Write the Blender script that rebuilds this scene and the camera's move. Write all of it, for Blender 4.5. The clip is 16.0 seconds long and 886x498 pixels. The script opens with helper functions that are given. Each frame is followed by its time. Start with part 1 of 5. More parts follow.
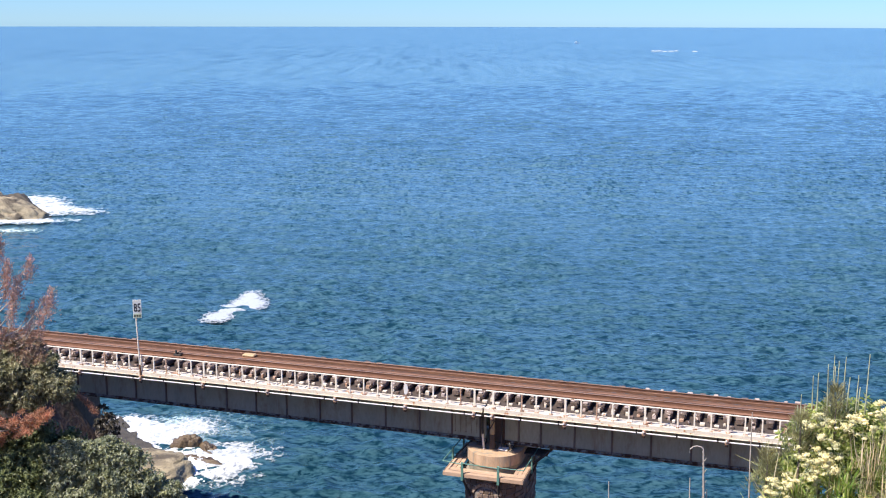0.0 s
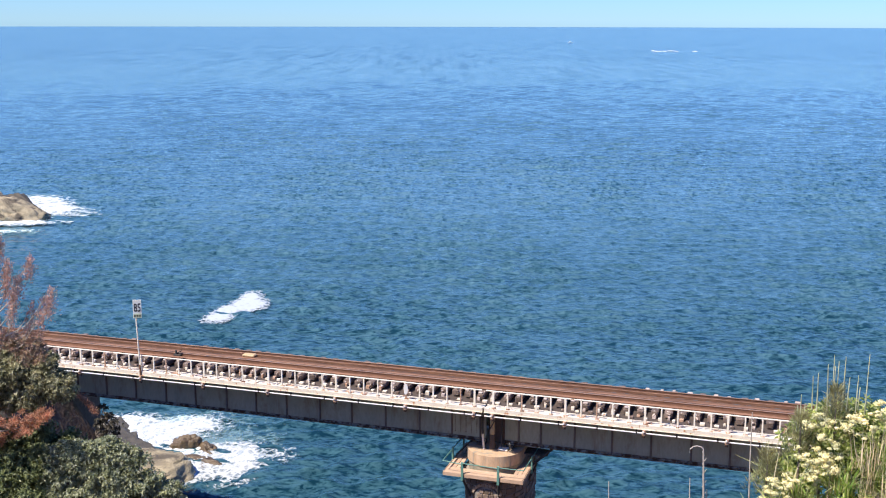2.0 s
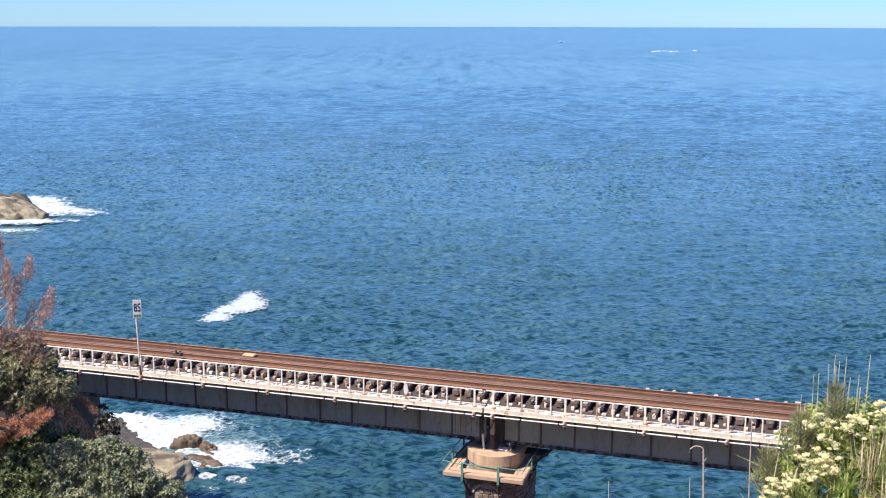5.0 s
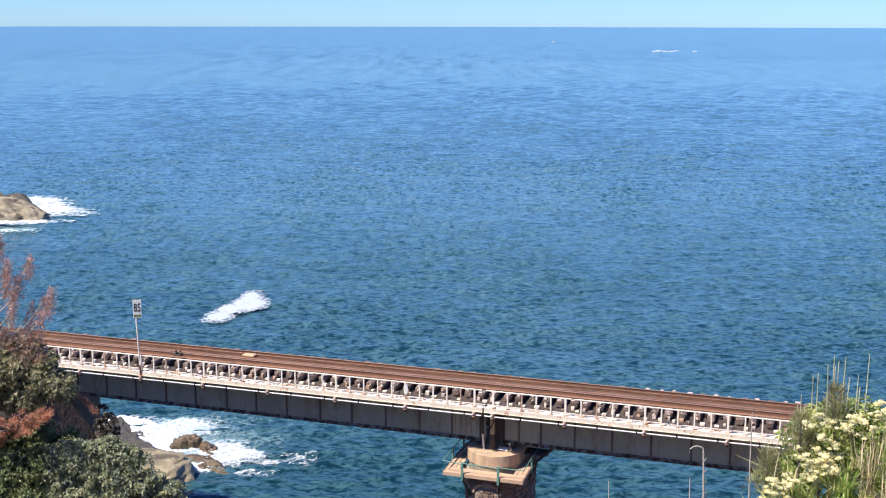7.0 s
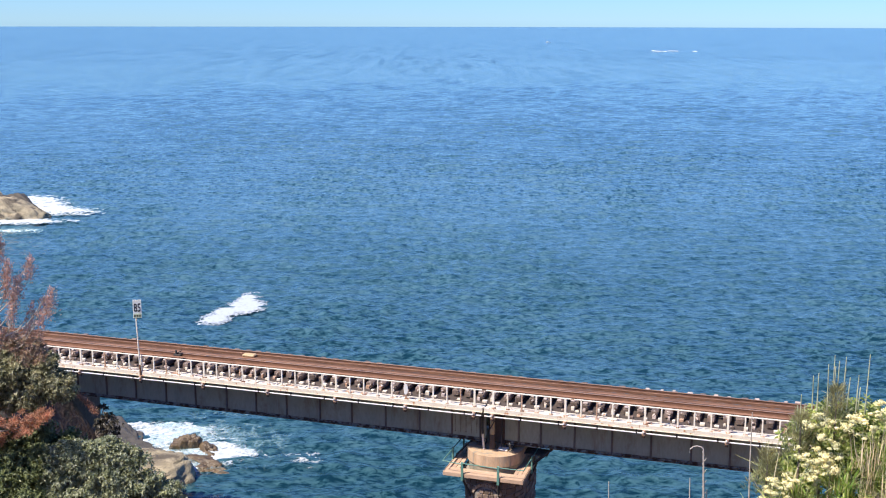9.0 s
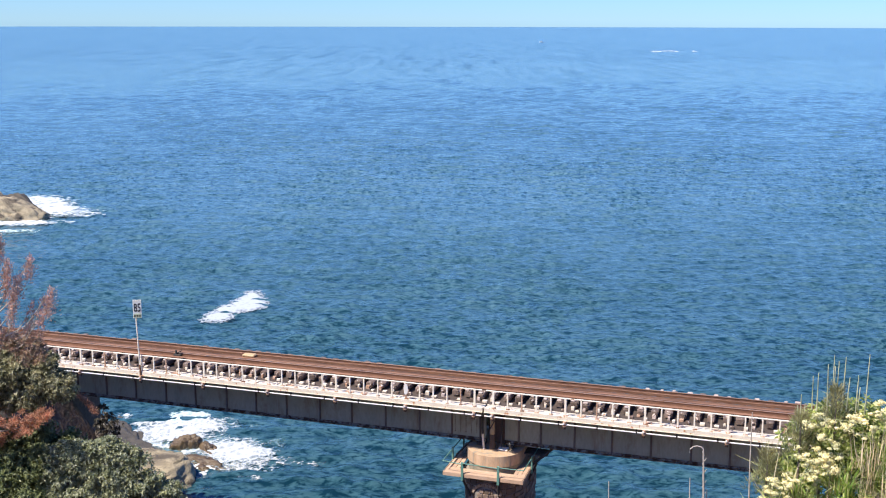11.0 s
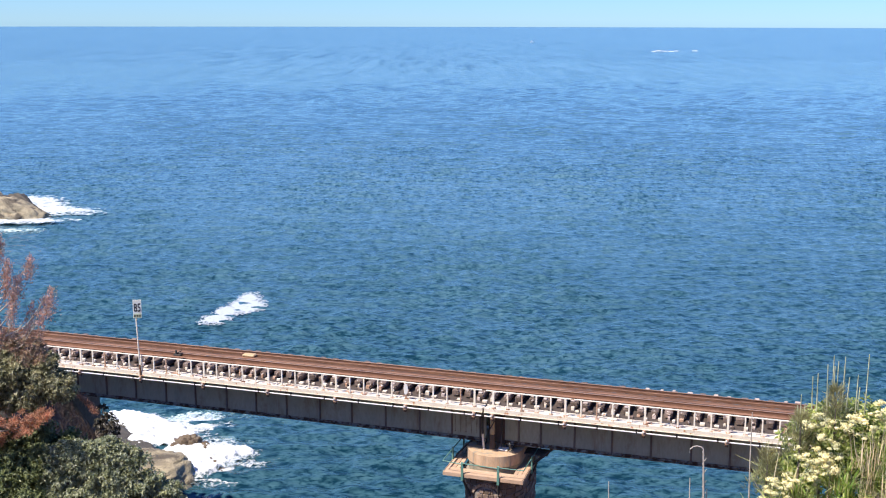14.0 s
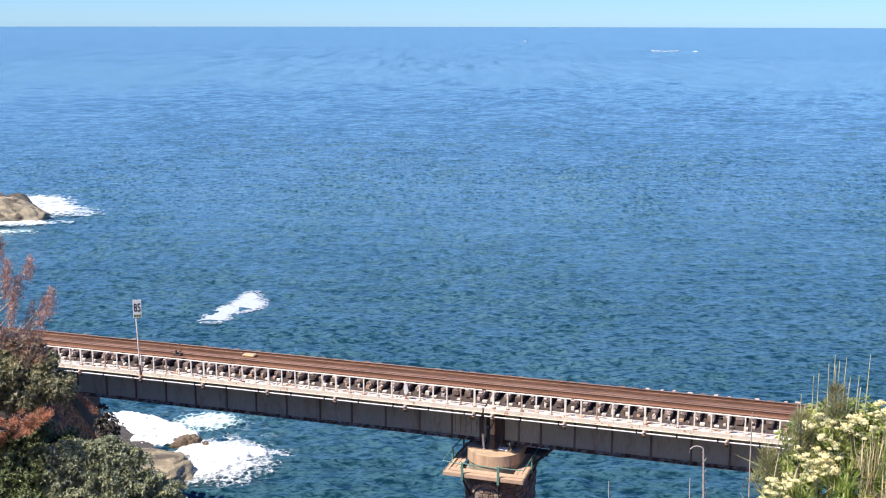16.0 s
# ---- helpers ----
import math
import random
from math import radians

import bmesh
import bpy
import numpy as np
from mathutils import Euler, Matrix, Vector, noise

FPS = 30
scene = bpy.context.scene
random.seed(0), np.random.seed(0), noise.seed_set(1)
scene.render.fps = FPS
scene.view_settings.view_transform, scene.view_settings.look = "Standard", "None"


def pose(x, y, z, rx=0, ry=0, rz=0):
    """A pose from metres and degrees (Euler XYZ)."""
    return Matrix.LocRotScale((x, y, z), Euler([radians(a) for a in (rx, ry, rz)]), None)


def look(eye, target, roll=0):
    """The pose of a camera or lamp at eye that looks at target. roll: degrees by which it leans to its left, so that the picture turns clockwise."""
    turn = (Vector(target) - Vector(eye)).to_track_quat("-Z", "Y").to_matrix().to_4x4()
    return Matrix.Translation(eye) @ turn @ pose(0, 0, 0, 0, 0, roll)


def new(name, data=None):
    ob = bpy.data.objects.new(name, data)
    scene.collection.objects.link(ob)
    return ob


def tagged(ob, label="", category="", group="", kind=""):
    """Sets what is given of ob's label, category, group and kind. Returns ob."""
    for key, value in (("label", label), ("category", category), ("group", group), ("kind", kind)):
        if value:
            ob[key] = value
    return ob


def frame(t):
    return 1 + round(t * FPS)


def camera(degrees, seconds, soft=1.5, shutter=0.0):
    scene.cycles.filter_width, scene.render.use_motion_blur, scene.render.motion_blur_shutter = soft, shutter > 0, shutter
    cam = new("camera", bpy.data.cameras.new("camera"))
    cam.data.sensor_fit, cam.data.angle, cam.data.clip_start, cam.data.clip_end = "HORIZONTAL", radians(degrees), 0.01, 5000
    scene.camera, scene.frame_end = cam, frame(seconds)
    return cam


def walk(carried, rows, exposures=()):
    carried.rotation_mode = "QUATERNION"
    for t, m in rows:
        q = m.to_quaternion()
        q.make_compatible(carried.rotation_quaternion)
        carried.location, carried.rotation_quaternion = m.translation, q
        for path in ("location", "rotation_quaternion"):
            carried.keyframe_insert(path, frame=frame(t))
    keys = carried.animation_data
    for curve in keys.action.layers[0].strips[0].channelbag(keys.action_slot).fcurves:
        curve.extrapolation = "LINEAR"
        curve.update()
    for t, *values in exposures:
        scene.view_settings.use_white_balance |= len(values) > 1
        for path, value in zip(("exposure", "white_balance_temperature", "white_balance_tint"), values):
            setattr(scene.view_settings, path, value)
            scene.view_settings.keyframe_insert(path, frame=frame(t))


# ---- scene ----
# The camera stands still on a cliff, 30 m above the sea, and looks out over a cove.
EYE = (0.0, 0.0, 30.0)
cam = camera(42.81, 16.0, soft=1.1)
VIEW = pose(*EYE, 90 - 11.4724, 0, 0) @ pose(0, 0, 0, 0, 0, 0.11)
walk(cam, [(0.0, VIEW), (16.0, VIEW)])

# ---- light ----
SUN_FROM = Vector((-0.469, -0.290, 0.830)).normalized()
sun = new("sun", bpy.data.lights.new("sun", "SUN"))
sun.data.energy, sun.data.angle, sun.data.color = 5.0, radians(0.53), (1.0, 0.91, 0.79)
sun.matrix_world = look(SUN_FROM * 200, (0, 0, 0))
world = bpy.data.worlds.new("world")
scene.world = world
world.use_nodes = True
sky = world.node_tree.nodes.new("ShaderNodeTexSky")
sky.sky_type, sky.sun_disc = "NISHITA", False
sky.sun_elevation = math.asin(SUN_FROM.z)
sky.sun_rotation = math.atan2(SUN_FROM.x, SUN_FROM.y)
sky.air_density, sky.dust_density, sky.ozone_density = 1.0, 0.0, 4.0
back = world.node_tree.nodes["Background"]
back.inputs["Strength"].default_value = 0.127
tint = world.node_tree.nodes.new("ShaderNodeMix")
tint.data_type, tint.blend_type = "RGBA", "MULTIPLY"
tint.inputs[0].default_value, tint.inputs[7].default_value = 1.0, (0.335, 0.565, 1.0, 1)
world.node_tree.links.new(sky.outputs["Color"], tint.inputs[6])
world.node_tree.links.new(tint.outputs[2], back.inputs["Color"])
scene.view_settings.exposure = 0.5


# ---- materials ----
def ramp(nt, stops, fac):
    r = nt.nodes.new("ShaderNodeValToRGB")
    els = r.color_ramp.elements
    while len(els) < len(stops):
        els.new(0.5)
    for e, (p, c) in zip(els, stops):
        e.position, e.color = p, (*c, 1)
    nt.links.new(fac, r.inputs["Fac"])
    return r.outputs["Color"]


def tex_noise(nt, coord, scale, detail=4.0, rough=0.55, distort=0.0):
    n = nt.nodes.new("ShaderNodeTexNoise")
    n.inputs["Scale"].default_value, n.inputs["Detail"].default_value = scale, detail
    n.inputs["Roughness"].default_value, n.inputs["Distortion"].default_value = rough, distort
    nt.links.new(coord, n.inputs["Vector"])
    return n.outputs["Fac"]


def mixed(nt, a, b, fac, mode="MIX"):
    m = nt.nodes.new("ShaderNodeMix")
    m.data_type, m.blend_type = "RGBA", mode
    for sock, v in ((m.inputs[6], a), (m.inputs[7], b), (m.inputs[0], fac)):
        if isinstance(v, bpy.types.NodeSocket):
            nt.links.new(v, sock)
        else:
            sock.default_value = (*v, 1) if isinstance(v, tuple) else v
    return m.outputs[2]


def stretched(nt, coord, s):
    m = nt.nodes.new("ShaderNodeMapping")
    m.inputs["Scale"].default_value = s
    nt.links.new(coord, m.inputs["Vector"])
    return m.outputs["Vector"]


def surface(name, dark, light, scale=3.0, rough=0.7, metal=0.0, bump=0.3, stain=None, stain_at=(0.55, 0.7), stain_scale=1.2,
            stretch=(1, 1, 1), vary=0.0, island=False, spec=0.5, grain=8.0, bump_m=0.01):
    """A worn surface: two colours in a fine grain, optional stains with a shape of their own, small relief."""
    m = bpy.data.materials.new(name)
    m.use_nodes = True
    nt = m.node_tree
    b = nt.nodes["Principled BSDF"]
    co = stretched(nt, nt.nodes.new("ShaderNodeTexCoord").outputs["Object"], stretch)
    big, fine = tex_noise(nt, co, scale), tex_noise(nt, co, scale * grain, 3.0)
    both = mixed(nt, (0, 0, 0), (1, 1, 1), fine)
    both = mixed(nt, both, big, 0.55)
    col = ramp(nt, [(0.3, dark), (0.68, light)], both)
    if stain:
        st = ramp(nt, [(stain_at[0], (0, 0, 0)), (stain_at[1], (1, 1, 1))], tex_noise(nt, co, stain_scale, 6.0, 0.65, 0.4))
        col = mixed(nt, col, stain, st)
    if vary:
        rnd = nt.nodes.new("ShaderNodeNewGeometry").outputs["Random Per Island"] if island else nt.nodes.new("ShaderNodeObjectInfo").outputs["Random"]
        lo, hi = 1 - vary, 1 + vary
        col = mixed(nt, col, ramp(nt, [(0.0, (lo, lo, lo)), (1.0, (hi, hi, hi))], rnd), 1.0, "MULTIPLY")
    nt.links.new(col, b.inputs["Base Color"])
    b.inputs["Metallic"].default_value = metal
    b.inputs["Specular IOR Level"].default_value = spec
    nt.links.new(ramp(nt, [(0.3, (max(rough - 0.12, 0.05),) * 3), (0.7, (min(rough + 0.12, 1.0),) * 3)], fine), b.inputs["Roughness"])
    if bump:
        bp = nt.nodes.new("ShaderNodeBump")
        bp.inputs["Strength"].default_value, bp.inputs["Distance"].default_value = bump, bump_m
        nt.links.new(both, bp.inputs["Height"])
        nt.links.new(bp.outputs["Normal"], b.inputs["Normal"])
    return m


def leaf_material(name, colours, rough=0.5, through_light=0.25):
    """Leaves: each one takes its own tone, and some light passes through."""
    m = bpy.data.materials.new(name)
    m.use_nodes = True
    nt = m.node_tree
    b = nt.nodes["Principled BSDF"]
    rnd = nt.nodes.new("ShaderNodeNewGeometry").outputs["Random Per Island"]
    col = ramp(nt, [(i / max(len(colours) - 1, 1), c) for i, c in enumerate(colours)], rnd)
    co = nt.nodes.new("ShaderNodeTexCoord").outputs["Object"]
    col = mixed(nt, col, ramp(nt, [(0.34, (0.5, 0.55, 0.5)), (0.64, (1.35, 1.28, 1.2))], tex_noise(nt, co, 3.4)), 1.0, "MULTIPLY")
    nt.links.new(col, b.inputs["Base Color"])
    b.inputs["Roughness"].default_value = rough
    tr = nt.nodes.new("ShaderNodeBsdfTranslucent")
    nt.links.new(col, tr.inputs["Color"])
    mx = nt.nodes.new("ShaderNodeMixShader")
    mx.inputs[0].default_value = through_light
    nt.links.new(b.outputs[0], mx.inputs[1])
    nt.links.new(tr.outputs[0], mx.inputs[2])
    nt.links.new(mx.outputs[0], nt.nodes["Material Output"].inputs["Surface"])
    return m


def sea_material():
    m = bpy.data.materials.new("sea_water")
    m.use_nodes = True
    nt = m.node_tree
    b = nt.nodes["Principled BSDF"]
    co = nt.nodes.new("ShaderNodeTexCoord").outputs["Object"]
    pos = nt.nodes.new("ShaderNodeNewGeometry").outputs["Position"]
    sep = nt.nodes.new("ShaderNodeSeparateXYZ")
    nt.links.new(pos, sep.inputs[0])

    def span(lo, hi, a, z):
        r = nt.nodes.new("ShaderNodeMapRange")
        for k, v in (("From Min", lo), ("From Max", hi), ("To Min", a), ("To Max", z)):
            r.inputs[k].default_value = v
        nt.links.new(sep.outputs["Y"], r.inputs["Value"])
        return r.outputs["Result"]

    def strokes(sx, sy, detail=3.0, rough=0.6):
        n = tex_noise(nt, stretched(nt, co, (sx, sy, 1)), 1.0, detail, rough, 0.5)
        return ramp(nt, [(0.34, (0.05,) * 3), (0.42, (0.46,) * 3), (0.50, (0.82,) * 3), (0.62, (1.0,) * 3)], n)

    # painted dark wave fronts and sky-lit backs; short under the land and longer offshore
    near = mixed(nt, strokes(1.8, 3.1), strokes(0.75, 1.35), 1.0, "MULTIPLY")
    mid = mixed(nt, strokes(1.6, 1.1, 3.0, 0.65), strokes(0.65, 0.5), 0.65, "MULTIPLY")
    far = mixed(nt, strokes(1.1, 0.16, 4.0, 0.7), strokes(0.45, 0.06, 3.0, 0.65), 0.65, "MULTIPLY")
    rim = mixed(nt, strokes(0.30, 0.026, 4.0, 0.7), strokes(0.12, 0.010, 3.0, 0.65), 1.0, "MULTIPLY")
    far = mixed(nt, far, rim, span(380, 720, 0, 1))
    wave_tone = mixed(nt, mixed(nt, near, mid, span(100, 200, 0, 1)), far, span(240, 520, 0, 1))
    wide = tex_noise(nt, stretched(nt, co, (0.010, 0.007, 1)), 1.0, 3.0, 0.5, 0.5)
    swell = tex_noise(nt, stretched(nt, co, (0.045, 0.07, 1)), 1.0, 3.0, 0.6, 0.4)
    wave_tone = mixed(nt, wave_tone, ramp(nt, [(0.3, (0.0,) * 3), (0.7, (1.0,) * 3)], mixed(nt, swell, wide, 0.45)), 0.25)
    col = ramp(nt, [(0.18, SEA_DARK), (0.55, SEA_MID), (0.88, SEA_LIGHT)], wave_tone)
    # painted darker and greener towards the shore, where a steep view mirrors less sky
    cove_shade = mixed(nt, span(66, 200, 0, 1), tex_noise(nt, stretched(nt, pos, (0.03, 0.03, 1)), 1.0, 4.0), 0.25)
    col = mixed(nt, col, ramp(nt, [(0.10, SEA_COVE), (0.80, (1.0, 1.0, 1.0))], cove_shade), 1.0, "MULTIPLY")
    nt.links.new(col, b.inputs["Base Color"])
    b.inputs["IOR"].default_value = 1.333
    # reflection is lowered by hand on the dark strokes, as if turned to the shore
    nt.links.new(ramp(nt, [(0.20, (0.10,) * 3), (0.85, (0.40,) * 3)], wave_tone), b.inputs["Specular IOR Level"])
    ripple = mixed(nt, tex_noise(nt, stretched(nt, co, (2.2, 3.2, 1)), 1.0, 4.0, 0.65, 0.4), tex_noise(nt, stretched(nt, co, (0.6, 0.9, 1)), 1.0, 3.0, 0.6, 0.4), 0.5)
    bp = nt.nodes.new("ShaderNodeBump")
    bp.inputs["Strength"].default_value, bp.inputs["Distance"].default_value = 1.0, 0.09
    nt.links.new(ripple, bp.inputs["Height"])
    nt.links.new(bp.outputs["Normal"], b.inputs["Normal"])
    nt.links.new(span(300, 900, 0.07, 0.17), b.inputs["Roughness"])
    return m


# painted wave fronts, mid water, sky-lit backs, and the darkening towards the shore
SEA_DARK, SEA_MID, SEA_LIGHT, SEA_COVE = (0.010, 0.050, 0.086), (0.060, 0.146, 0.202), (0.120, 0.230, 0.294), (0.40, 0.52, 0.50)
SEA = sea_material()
GIRDER = surface("grey_girder_paint", (0.30, 0.325, 0.245), (0.44, 0.465, 0.355), 1.2, 0.6, 0.0, 0.3, (0.24, 0.19, 0.125), (0.52, 0.70), 1.3, (1, 1, 0.35))
GIRDER_RUSTY = surface("rust_spotted_grey_paint", (0.22, 0.21, 0.18), (0.36, 0.35, 0.30), 1.6, 0.7, 0.0, 0.4, (0.085, 0.045, 0.026), (0.44, 0.54), 3.4)
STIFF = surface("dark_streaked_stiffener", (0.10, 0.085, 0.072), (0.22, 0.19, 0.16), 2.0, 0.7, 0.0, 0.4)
GIRDER_EDGE = surface("rusty_flange", (0.05, 0.035, 0.03), (0.16, 0.085, 0.05), 3.0, 0.8, 0.0, 0.5)
CREAM = surface("weathered_cream_paint", (0.66, 0.575, 0.455), (0.82, 0.75, 0.635), 2.5, 0.65, 0.0, 0.3, (0.46, 0.22, 0.11), (0.60, 0.65), 5.5)
WHITE_PAINT = surface("white_rail_paint", (0.88, 0.79, 0.66), (0.96, 0.89, 0.76), 3.0, 0.5, 0.0, 0.2, (0.36, 0.15, 0.06), (0.62, 0.70), 2.0)
RUSTY_CREAM = surface("rust_eaten_paint", (0.36, 0.17, 0.09), (0.62, 0.45, 0.33), 5.0, 0.75, 0.0, 0.4)
PIPE_WHITE = surface("white_conduit", (0.74, 0.72, 0.70), (0.86, 0.84, 0.82), 3.0, 0.45, 0.0, 0.1)
RUST = surface("rusty_steel", (0.12, 0.05, 0.025), (0.30, 0.14, 0.075), 4.0, 0.85, 0.0, 0.5)
RAIL_STEEL = surface("worn_rail_steel", (0.14, 0.065, 0.04), (0.34, 0.19, 0.12), 2.0, 0.55, 0.3, 0.2, stretch=(0.2, 1, 1))
RAIL_TOP = surface("polished_rail_head", (0.40, 0.27, 0.20), (0.56, 0.42, 0.34), 2.0, 0.4, 0.6, 0.1, stretch=(0.1, 2, 1))
SLEEPER = surface("weathered_sleeper_wood", (0.10, 0.070, 0.056), (0.24, 0.172, 0.138), 3.0, 0.9, 0.0, 0.8, (0.64, 0.58, 0.53), (0.60, 0.635), 6.0, (2, 0.6, 2), vary=0.4)
PLANK = surface("rusty_deck_plate", (0.16, 0.075, 0.045), (0.32, 0.17, 0.105), 2.0, 0.85, 0.0, 0.4, (0.09, 0.045, 0.03), (0.52, 0.64), 1.5, (0.25, 3, 1), vary=0.45)
CONCRETE = surface("streaked_tan_concrete", (0.42, 0.275, 0.165), (0.66, 0.47, 0.31), 2.0, 0.9, 0.0, 0.5, (0.30, 0.27, 0.23), (0.5, 0.66), 1.3, (2.2, 2.2, 0.35))
CAP_FOOT = surface("grey_green_concrete", (0.26, 0.22, 0.15), (0.40, 0.34, 0.25), 2.0, 0.9, 0.0, 0.5, (0.20, 0.19, 0.14), (0.5, 0.66), 1.3, (2.2, 2.2, 0.35))
BOX_TAN = surface("tan_box_paint", (0.46, 0.32, 0.17), (0.64, 0.48, 0.28), 3.0, 0.7, 0.0, 0.3, (0.34, 0.16, 0.07), (0.58, 0.66), 4.0)
PALE_BLOCK = surface("pale_bleached_wood", (0.40, 0.30, 0.26), (0.62, 0.52, 0.46), 4.0, 0.85, 0.0, 0.5, vary=0.2)
BOARD = surface("sun_bleached_boards", (0.42, 0.28, 0.19), (0.62, 0.44, 0.31), 3.0, 0.85, 0.0, 0.5, stretch=(0.4, 3, 1), vary=0.15)
GREEN_STEEL = surface("green_railing_paint", (0.09, 0.22, 0.175), (0.16, 0.32, 0.26), 4.0, 0.5, 0.0, 0.2)
STONE = surface("brown_sandstone_block", (0.13, 0.09, 0.07), (0.33, 0.24, 0.18), 5.0, 0.9, 0.0, 1.0, (0.38, 0.29, 0.21), (0.6, 0.7), 3.0, vary=0.4, bump_m=0.03)
# brick darkened in its colour for the shade under the deck and girder ends
DARK_BRICK = surface("shade_dark_brick", (0.09, 0.064, 0.054), (0.22, 0.155, 0.12), 4.0, 0.95, 0.0, 0.8, bump_m=0.03)
MORTAR = surface("recessed_mortar", (0.26, 0.22, 0.18), (0.40, 0.35, 0.29), 6.0, 0.95)
DARK_STEEL = surface("dark_steel", (0.045, 0.042, 0.040), (0.09, 0.082, 0.075), 4.0, 0.9, spec=0.2)
# dark brown that stands for shade in sleeper gaps and at the post foot
DARK_BROWN = surface("dark_brown_plate", (0.050, 0.038, 0.033), (0.115, 0.086, 0.072), 3.0, 0.85)
SIGN_WHITE = surface("white_sign_face", (0.82, 0.84, 0.78), (0.90, 0.91, 0.85), 4.0, 0.4, bump=0.0)
SIGN_GREEN = surface("pale_green_sign_band", (0.50, 0.60, 0.42), (0.60, 0.68, 0.50), 4.0, 0.4, bump=0.0)
BLACK = surface("black_lettering", (0.012, 0.012, 0.014), (0.025, 0.025, 0.028), 4.0, 0.5, bump=0.0)
SHORE_ROCK = surface("tan_shore_rock", (0.22, 0.18, 0.11), (0.50, 0.42, 0.285), 1.1, 0.85, 0.0, 1.0, (0.11, 0.09, 0.065), (0.48, 0.60), 0.55, (1, 1, 1.6), grain=7.0, bump_m=0.15)
GREY_ROCK = surface("grey_brown_ledge", (0.042, 0.036, 0.029), (0.130, 0.112, 0.086), 1.6, 0.75, 0.0, 1.0, (0.08, 0.07, 0.06), (0.52, 0.68), 0.8, (1, 1, 1.6), grain=7.0, bump_m=0.12)
WET_ROCK = surface("wet_brown_rock", (0.05, 0.036, 0.024), (0.19, 0.13, 0.07), 1.6, 0.4, 0.0, 1.0, (0.30, 0.22, 0.12), (0.6, 0.7), 1.4, bump_m=0.1)
SOIL = surface("brown_bank_soil", (0.065, 0.042, 0.034), (0.17, 0.105, 0.08), 0.5, 0.95, 0.0, 1.0, (0.05, 0.055, 0.03), (0.5, 0.62), 0.25, bump_m=0.2)
BARK = surface("grey_brown_bark", (0.09, 0.07, 0.06), (0.24, 0.20, 0.17), 6.0, 0.9, 0.0, 0.7)
PALE_TWIG = surface("bleached_twig", (0.36, 0.31, 0.26), (0.58, 0.52, 0.45), 8.0, 0.85, 0.0, 0.4)
SHRUB_LEAF = leaf_material("grey_green_leaves", [(0.16, 0.18, 0.11), (0.29, 0.325, 0.19), (0.45, 0.485, 0.31), (0.68, 0.70, 0.55)], 0.5, 0.4)
UPPER_LEAF = leaf_material("olive_grey_leaves", [(0.14, 0.135, 0.08), (0.27, 0.27, 0.145), (0.42, 0.41, 0.245), (0.62, 0.60, 0.43)], 0.5, 0.4)
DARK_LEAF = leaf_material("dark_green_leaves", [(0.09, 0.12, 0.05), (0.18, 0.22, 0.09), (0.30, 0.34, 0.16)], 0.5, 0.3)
RUST_LEAF = leaf_material("dead_rust_needles", [(0.42, 0.24, 0.19), (0.62, 0.37, 0.31), (0.74, 0.54, 0.48)], 0.8, 0.4)
RUST_BOUGH = leaf_material("rust_orange_needles", [(0.36, 0.17, 0.10), (0.52, 0.25, 0.16), (0.64, 0.38, 0.27)], 0.8, 0.3)
DRY_LEAF = leaf_material("brown_olive_leaves", [(0.26, 0.17, 0.12), (0.42, 0.27, 0.20), (0.56, 0.40, 0.31), (0.36, 0.34, 0.20)], 0.7, 0.35)
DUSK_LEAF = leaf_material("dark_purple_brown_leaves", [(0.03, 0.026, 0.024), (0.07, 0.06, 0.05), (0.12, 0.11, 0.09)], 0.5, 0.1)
BRIGHT_LEAF = leaf_material("bright_green_leaves", [(0.13, 0.20, 0.05), (0.33, 0.42, 0.11), (0.54, 0.61, 0.22), (0.80, 0.79, 0.45)], 0.45, 0.55)
STRAP_LEAF = leaf_material("strap_grass_leaves", [(0.18, 0.34, 0.05), (0.36, 0.52, 0.12), (0.58, 0.64, 0.26), (0.76, 0.73, 0.44)], 0.45, 0.5)
DRY_STEM = leaf_material("dry_straw_stems", [(0.48, 0.38, 0.24), (0.66, 0.55, 0.38), (0.80, 0.71, 0.54)], 0.8, 0.3)
NEEDLE_LEAF = leaf_material("grey_green_needles", [(0.24, 0.22, 0.10), (0.42, 0.40, 0.20), (0.60, 0.57, 0.35)], 0.6, 0.45)
SPIKE = leaf_material("pale_green_shoots", [(0.50, 0.52, 0.34), (0.62, 0.63, 0.45), (0.72, 0.71, 0.56)], 0.6, 0.15)
FLOWER = leaf_material("cream_white_petals", [(0.74, 0.68, 0.33), (0.86, 0.80, 0.46), (0.93, 0.88, 0.62)], 0.7, 0.2)


